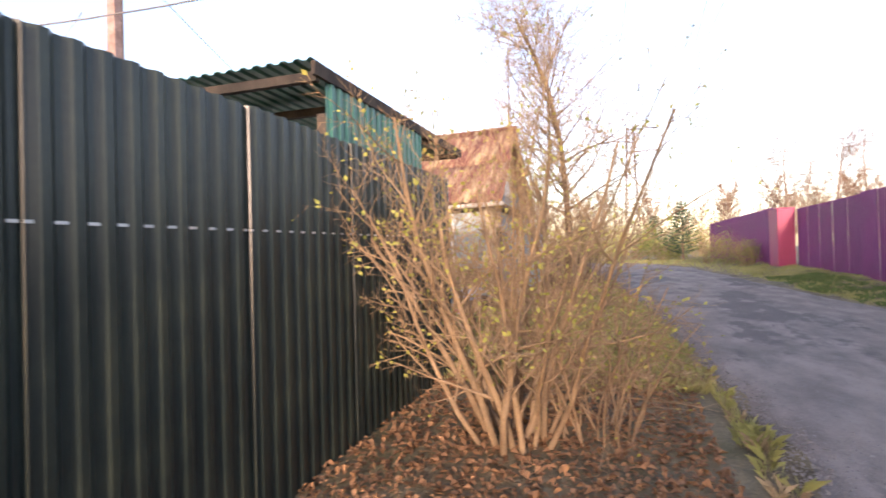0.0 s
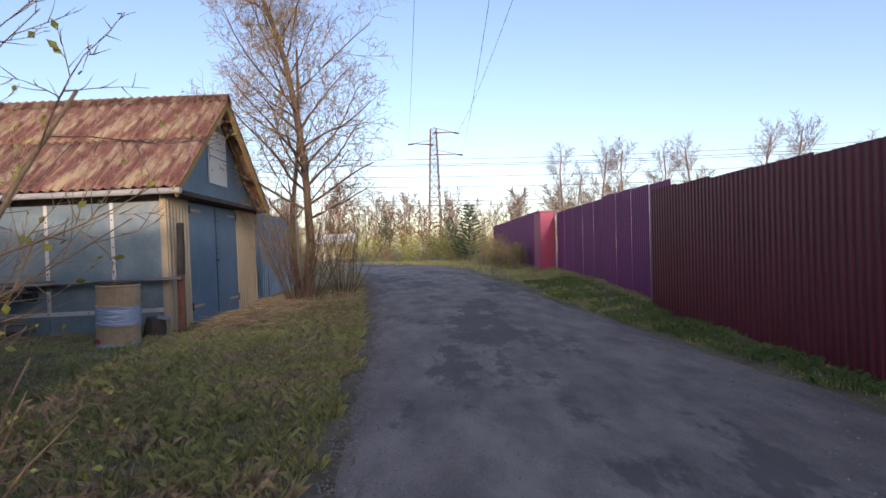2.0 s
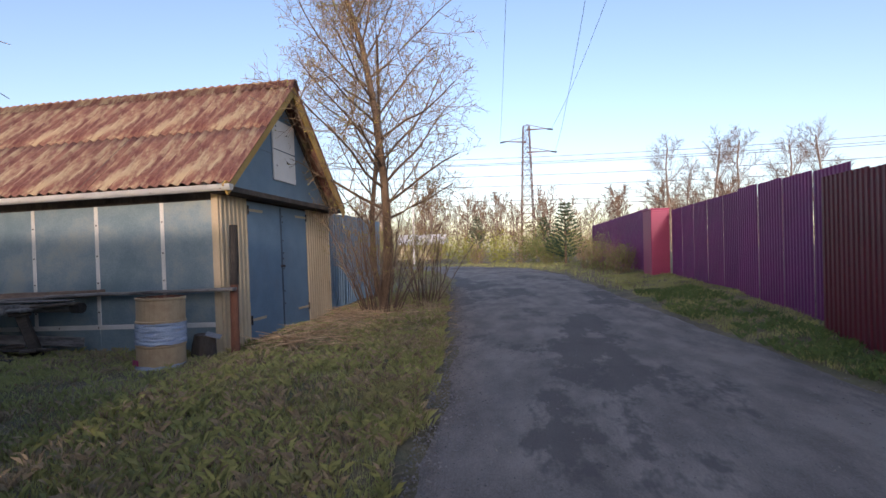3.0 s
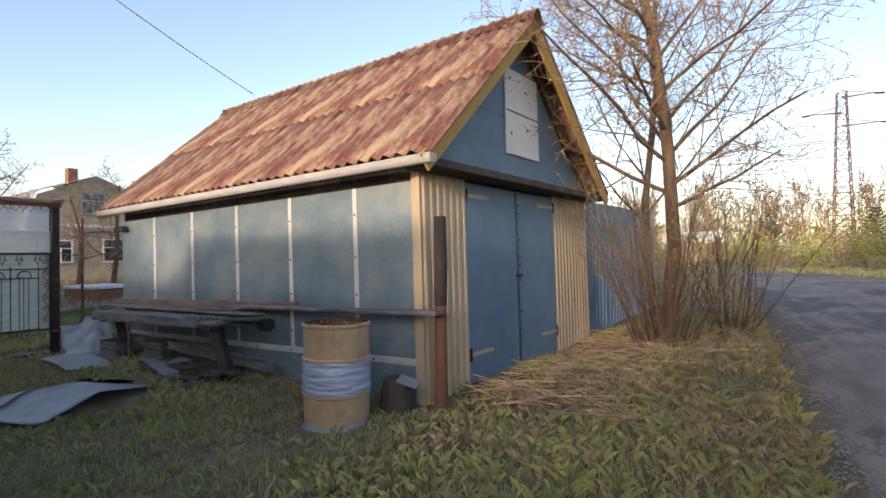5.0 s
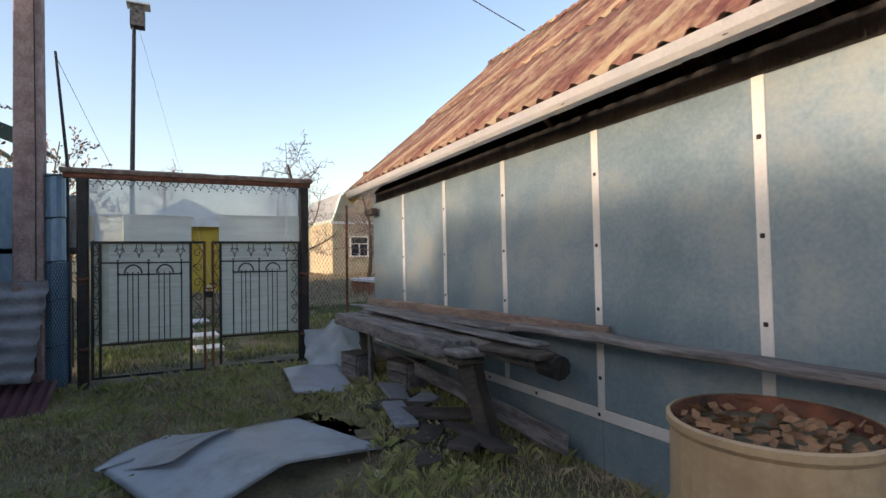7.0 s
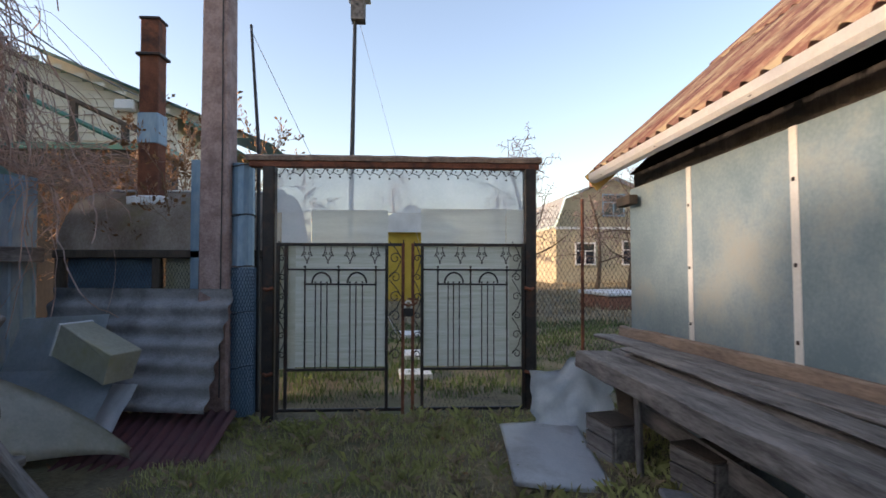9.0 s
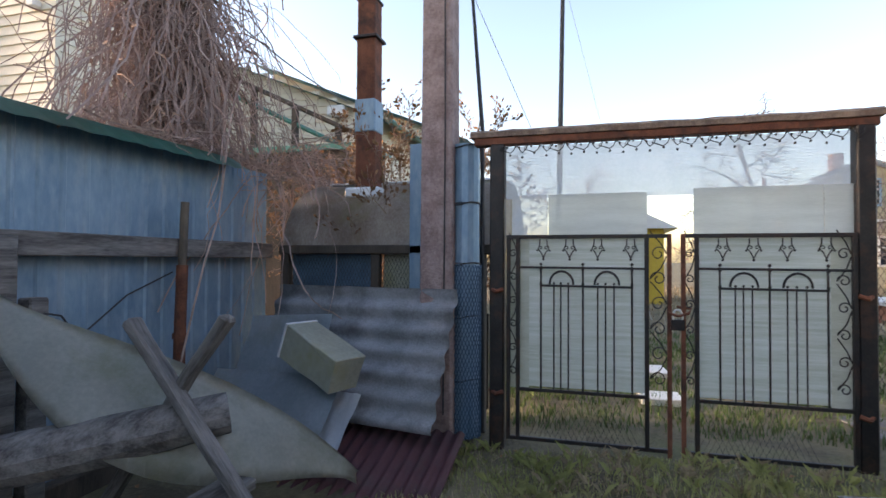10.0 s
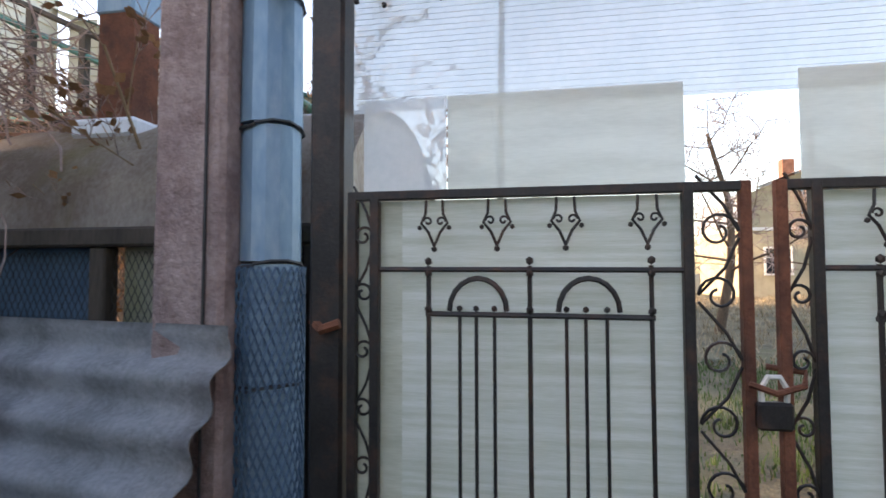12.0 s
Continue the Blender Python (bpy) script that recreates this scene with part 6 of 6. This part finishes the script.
# ---- pylon, poles, wires ----
def pylon():
    root = thing("pylon", (1.7, 94.0, 0.4), 8, "rusty lattice power pylon with three cross arms", "pylon")
    H, w0, w1 = 21.5, 1.15, 0.5
    corner = lambda i, z: ((-1, 1, 1, -1)[i] * (w0 + (w1 - w0) * z / H), (-1, -1, 1, 1)[i] * (w0 + (w1 - w0) * z / H), z)
    for i in range(4):
        part("leg", tube([corner(i, 0), corner(i, H)], 0.08, 4), MAT["pylon_steel"], root)
    n = 15
    for s in range(n):
        z0, z1 = H * s / n, H * (s + 1) / n
        bm = bmesh.new()
        for i in range(4):
            tube([corner(i, z0), corner((i + 1) % 4, z1)], 0.045, 3, bm)
            tube([corner((i + 1) % 4, z0), corner(i, z1)], 0.045, 3, bm)
            tube([corner(i, z1), corner((i + 1) % 4, z1)], 0.045, 3, bm)
        part("lattice_panel", bm, MAT["pylon_steel"], root)
    for z, x in ((20.9, 3.4), (17.2, 4.0), (18.9, -3.4)):
        bm = tube([(0, 0, z), (x, 0, z + 0.15)], [0.16, 0.07], 4)
        tube([(0, 0, z + 0.9), (x, 0, z + 0.15)], 0.06, 4, bm)
        part("cross_arm", bm, MAT["pylon_steel"], root)
        part("insulator", tube([(x, 0, z + 0.1), (x + (0.9 if x > 0 else -0.9), -0.4, z - 0.1)], 0.13, 6), MAT["wire"], root)

pylon()


def cable(pts, r, label, sag=0.0, group="power lines"):
    a, b = Vector(pts[0]), Vector(pts[1])
    w = thing("cable", a, 0, label, "cable", group)
    line = []
    for i in range(25):
        f = i / 24
        q = (b - a) * f
        q.z -= sag * 4 * f * (1 - f)
        line.append(q)
    part("wire", tube(line, r, 4), MAT["wire_far"], w)

for x, z, xt in ((5.6, 21.0, 10.0), (6.2, 17.3, 3.7), (-2.6, 19.0, 4.4)):
    cable(((x, 93.5, z), (xt, -30, z + 6)), 0.018, "overhead power line along the lane", 4.5)
for k, (z, y, dz) in enumerate(((15.8, 100, .4), (17.6, 98, .6), (18.6, 102, .8), (13.4, 96, .2), (11.6, 104, .1), (20.5, 108, .7), (10.4, 100, 0))):
    cable(((-40, y, z - dz), (110, y + 6, z + 2 + dz)), 0.055, "distant overhead line across the sky", 1.6)

wp = thing("utility_pole", (7.32, 8.12, 0.15), 0, "old wooden utility pole with grey junction boxes behind the maroon fence", "pole")
part("shaft", tube([(0, 0, 0), (0, 0, 9)], [0.125, 0.1], 10), MAT["pole_wood"], wp)
for z in (3.12, 3.30):
    part("junction_box", box(-0.2, -0.09, -0.1, 0.1, z, z + 0.12, 0.02), MAT["grey_sheet"], wp)
    part("bracket", box(-0.16, 0.16, -0.14, 0.14, z + 0.03, z + 0.06), MAT["black_steel"], wp)
part("cable", tube([(0.16, 0.02, 2), (0.19, 0.0, 3.3), (0.16, 0.03, 4.5), (0.18, 0.0, 6), (0.15, 0, 8.5)], 0.012, 5), MAT["wire"], wp)
part("cable", tube([(-0.1, -0.15, 3.2), (0.1, -0.2, 3.35), (0.2, -0.05, 3.9), (0.17, 0, 4.5)], 0.012, 5), MAT["wire"], wp)
for x, y, h, arm in ((30, 58, 7.4, 1.8), (22.0, 60, 6.4, 1.2)):
    c = thing("railway_mast", (x, y, 0.4), 0, "concrete railway mast with a bracket arm", "mast", "railway masts")
    part("shaft", tube([(0, 0, 0), (0, 0, h)], [0.22, 0.17], 8), MAT["concrete"], c)
    part("bracket_arm", tube([(-arm, 0, h - 0.5), (0, 0, h - 1.5)], 0.06, 5), MAT["wire"], c)
    part("bracket_arm", tube([(0, 0, h - 1.1), (arm, 0, h - 0.1)], 0.05, 5), MAT["wire"], c)
wm = thing("lamp_mast", (-7.929, 49.172, 0.4), 0, "white lamp post far up the lane", "lamp post")
part("shaft", tube([(0, 0, 0), (0, 0, 7)], 0.09, 8), MAT["white_paint"], wm)
fh = thing("far_house", (-12.63, 77.264, 0.4), 0, "distant low cream house before the wood", "house")
part("wall", box(-3, 3, -2, 2, 0, 2.2), MAT["plaster"], fh)
bm = bmesh.new()
a = [bm.verts.new(c) for c in ((-3.3, -2.3, 2.2), (3.3, -2.3, 2.2), (3.3, 2.3, 2.2), (-3.3, 2.3, 2.2), (-3.3, 0, 3.6), (3.3, 0, 3.6))]
for f in ((0, 1, 5, 4), (2, 3, 4, 5), (0, 4, 3), (1, 2, 5)):
    bm.faces.new([a[i] for i in f])
part("roof", bm, MAT["grey_roof"], fh)
cable(((-8.6, 13.84, 4.84), (-9.6, 7.9, 8.0)), 0.008, "service cable to the shed roof", 0.15, "")
cable(((-17.0, 3.3, 5.45), (7.45, 8.1, 8.0)), 0.012, "black service cable between the house and the lane", 1.74, "")
# ---- grass, litter and straw ----
def blades(name, label, area, count, height, width, mat, seed, keep=None, lie=0.35, category="grass"):
    """Loose blades, each one thin bent leaf, over a stretch of ground (x0, x1, y0, y1)."""
    rnd = np.random.RandomState(seed)
    x = rnd.uniform(area[0], area[1], count)
    y = rnd.uniform(area[2], area[3], count)
    v, f = [], []
    for i in range(count):
        px, py = x[i], y[i]
        clump = noise.noise((px * 1.7, py * 1.7, seed))
        if clump < rnd.uniform(-0.55, 0.15) or (keep and not keep(px, py)):
            continue
        g = ground_z(px, py) + 0.05 * noise.noise((px * 0.9, py * 0.9, 0.3)) + 0.02 * noise.noise((px * 3.1, py * 3.1, 1.7)) - 0.012
        a = rnd.uniform(0, 6.283)
        h = height * rnd.uniform(0.45, 1.25) * (1 + 0.5 * clump)
        w = width * rnd.uniform(0.6, 1.3)
        ca, sa = math.cos(a), math.sin(a)
        t = lie * rnd.uniform(0.2, 2.0) * h
        k = len(v)
        v.extend([(px - sa * w, py + ca * w, g), (px + sa * w, py - ca * w, g), (px + ca * t * .4 + sa * w * .7, py + sa * t * .4 - ca * w * .7, g + h * .6),
                  (px + ca * t * .4 - sa * w * .7, py + sa * t * .4 + ca * w * .7, g + h * .6), (px + ca * t, py + sa * t, g + h * (1 - .25 * lie))])
        f.append((k, k + 1, k + 2, k + 3))
        f.append((k + 3, k + 2, k + 4))
    ob = raw(name, v, f, mat)
    return tagged(ob, label, category, kind="stuff")


def tufts(name, label, area, count, mat, seed, keep, height=0.12, category="grass"):
    """Clumps of longer blades that lean outwards."""
    rnd = random.Random(seed)
    v, f = [], []
    for i in range(count):
        cx, cy = rnd.uniform(area[0], area[1]), rnd.uniform(area[2], area[3])
        if not keep(cx, cy) or noise.noise((cx * 0.8, cy * 0.8, seed)) < rnd.uniform(-0.4, 0.25):
            continue
        r = rnd.uniform(0.02, 0.07)
        for b in range(rnd.randint(9, 18)):
            a, d = rnd.uniform(0, 6.283), r * rnd.random()
            px, py = cx + math.cos(a) * d, cy + math.sin(a) * d
            g = ground_z(px, py) + 0.05 * noise.noise((px * 0.9, py * 0.9, 0.3)) - 0.01
            h, w = height * rnd.uniform(.4, 1.1), rnd.uniform(.0014, .003)
            t = h * rnd.uniform(.2, 1.0)
            ca, sa = math.cos(a), math.sin(a)
            k = len(v)
            v.extend([(px - sa * w, py + ca * w, g), (px + sa * w, py - ca * w, g), (px + ca * t * .4, py + sa * t * .4, g + h * .65), (px + ca * t, py + sa * t, g + h * .8)])
            f.append((k, k + 1, k + 2))
            f.append((k, k + 2, k + 3))
    return tagged(raw(name, v, f, mat), label, category, kind="stuff")


def off_road(x, y):
    edge = 0.16 + 0.16 * noise.noise((x * 2.3, y * 2.3, 4))
    return not (lane_left(y) - edge < x < lane_right(y) + edge * 0.6)


yard = lambda x, y: off_road(x, y) and not (SX0 < x < SX1 and y > SY0 - 0.02) and x > -9.15 and not (x < -1.9 and y < 6.05) and not (x < -7 and y < 7.8) and (y > 5.4 or x > 0.75) and (x + 5.98) ** 2 + (y - 9.80) ** 2 > 0.6 and (x + 6.36) ** 2 + (y - 9.24) ** 2 > 0.14 and not (abs(x + 8.02) < 0.6 and abs(y - 10.64) < 0.3)
blades("grass", "short green spring grass in the yard", (-9.4, 1.1, 5.9, 12.6), 130000, 0.06, 0.0038, MAT["grass"], 1, yard)
blades("grass", "short green spring grass along the lane", (-2.7, 1.15, 2.0, 20.0), 140000, 0.065, 0.0038, MAT["grass"], 2, yard)
blades("grass", "green grass strip before the maroon fence", (4.3, 6.5, 2.5, 26.0), 42000, 0.07, 0.005, MAT["grass"], 3, lambda x, y: off_road(x, y) and (x < 5.84 or y > 13.4))
blades("dry_grass", "dry straw-coloured grass in the yard and on the verge", (-9.4, 1.3, 2.0, 19.0), 100000, 0.055, 0.004, MAT["straw"], 4, yard, 1.2)
blades("grass", "lush green grass of the garden behind the gate", (-16.0, -9.7, 7.5, 14.0), 26000, 0.09, 0.006, MAT["grass_lush"], 5)
blades("dry_grass", "rough dry grass of the far garden", (-34.0, -15.0, 6.0, 24.0), 16000, 0.22, 0.012, MAT["straw"], 6, None, 0.8)
blades("dry_grass", "tall dry grass by the roadside thicket", (-2.2, -0.2, 14.2, 26.0), 2600, 0.26, 0.003, MAT["straw"], 7, off_road, 0.6)
blades("grass", "rough grass on the far verge", (-8, 6.3, 20.0, 46.0), 16000, 0.16, 0.012, MAT["grass"], 8, off_road, 0.5)


tufts("grass_tufts", "longer green grass tufts in the yard", (-9.4, 1.0, 6.0, 12.4), 2600, MAT["grass"], 11, yard)
tufts("grass_tufts", "longer green grass tufts on the verge", (-2.4, 1.0, 2.5, 19.0), 2600, MAT["grass"], 12, yard, 0.14)
tufts("dry_tufts", "straw-coloured grass tufts on the verge", (-2.4, 1.05, 2.5, 19.0), 2300, MAT["straw"], 13, yard, 0.13)
tufts("dry_tufts", "straw-coloured grass tufts in the yard", (-9.4, 0.5, 6.5, 12.4), 1700, MAT["straw"], 14, yard, 0.10)
tufts("grass_tufts", "longer green grass tufts before the maroon fence", (4.4, 5.85, 3.0, 20.0), 1800, MAT["grass_lush"], 15, off_road, 0.12)


def litter(name, label, area, count, size, mat, seed, centre=None):
    rnd = random.Random(seed)
    v, f = [], []
    for i in range(count):
        px, py = rnd.uniform(area[0], area[1]), rnd.uniform(area[2], area[3])
        if not off_road(px, py):
            continue
        g = ground_z(px, py) + 0.05 * noise.noise((px * 0.9, py * 0.9, 0.3)) + 0.02 * noise.noise((px * 3.1, py * 3.1, 1.7)) + rnd.uniform(0.0, 0.03)
        a = Vector((rnd.gauss(0, 1), rnd.gauss(0, 1), rnd.gauss(0, .35))).normalized()
        b = a.cross(Vector((rnd.gauss(0, .3), rnd.gauss(0, .3), 1))).normalized()
        s = size * rnd.uniform(.5, 1.3)
        p = Vector((px, py, g))
        k = len(v)
        lift = Vector((0, 0, s * rnd.uniform(0.0, 0.35)))
        v.extend([tuple(p), tuple(p + a * s * .5 + b * s * .32 + lift), tuple(p + a * s), tuple(p + a * s * .5 - b * s * .32 + lift)])
        f.append((k, k + 1, k + 2))
        f.append((k, k + 2, k + 3))
    return tagged(raw(name, v, f, mat), label, "leaves", kind="stuff")

litter("leaf_litter", "carpet of dry brown leaves under the bush by the green fence", (-1.9, 0.6, 0.5, 6.0), 9500, 0.06, MAT["dry_leaf"], 5)
litter("leaf_litter", "scattered dry leaves in the yard", (-9.4, 0.8, 6.0, 12.5), 900, 0.04, MAT["dry_leaf"], 6)


def reeds():
    """A heap of flattened dry stalks in front of the shed doors."""
    rnd = random.Random(31)
    v, f = [], []
    for i in range(560):
        px = -2.4 + abs(rnd.gauss(0, 0.85))
        py = rnd.uniform(12.0, 16.6)
        if px > 0.2:
            continue
        a = rnd.gauss(0.4, 1.2) + (math.pi if rnd.random() < 0.5 else 0)
        ln = rnd.uniform(0.3, 1.25)
        g = ground_z(px, py) + 0.03 + rnd.random() * 0.10 * math.exp(-((px + 1.9) / 0.7) ** 2)
        d = Vector((math.cos(a), math.sin(a), rnd.gauss(0.05, 0.13)))
        r = rnd.uniform(0.003, 0.0075)
        pts = [Vector((px, py, g)) + d * ln * (t - 0.5) + Vector((0, 0, -0.04 * (2 * t - 1) ** 2)) for t in (0, .5, 1)]
        pts = [Vector((max(q.x, SX1 + 0.03) if q.y > SY0 else q.x, q.y, max(q.z, ground_z(q.x, q.y) + 0.01))) for q in pts]
        base = len(v)
        for q in pts:
            for k in range(3):
                v.append((q.x - d.y * r * math.cos(2.1 * k), q.y + d.x * r * math.cos(2.1 * k), q.z + r * math.sin(2.1 * k)))
        for j in range(2):
            for k in range(3):
                k2 = (k + 1) % 3
                f.append((base + j * 3 + k, base + j * 3 + k2, base + j * 3 + 3 + k2, base + j * 3 + 3 + k))
    tagged(raw("straw_heap", v, f, MAT["reed"]), "flattened heap of dry reed stalks before the shed doors", "straw", kind="stuff")

reeds()


def gravel():
    rnd = random.Random(8)
    v, f = [], []
    for i in range(15000):
        py = rnd.uniform(-1, 22)
        if rnd.random() < 0.6:
            px = lane_left(py) + abs(rnd.gauss(0, 0.28)) - 0.12
        else:
            px = rnd.uniform(lane_left(py), lane_right(py))
        s = rnd.uniform(0.004, 0.015)
        g = ground_z(px, py) + 0.03
        e = min((px - lane_left(py)) / (lane_right(py) - lane_left(py)), 0.25)
        g = ground_z(px, py) + 0.004 + 0.03 * min(max(e, 0) * 4, 1) + 0.012 * noise.noise((px * 1.1, py * 0.8, 5))
        k = len(v)
        v.extend([(px - s, py - s * .6, g - .004), (px + s, py - s * .8, g - .004), (px + s * .2, py + s, g - .004), (px, py, g + s * .7)])
        f.extend([(k, k + 1, k + 3), (k + 1, k + 2, k + 3), (k + 2, k, k + 3)])
    tagged(raw("gravel", v, f, MAT["gravel"]), "loose grey gravel along the edge of the lane", "gravel", kind="stuff")

gravel()
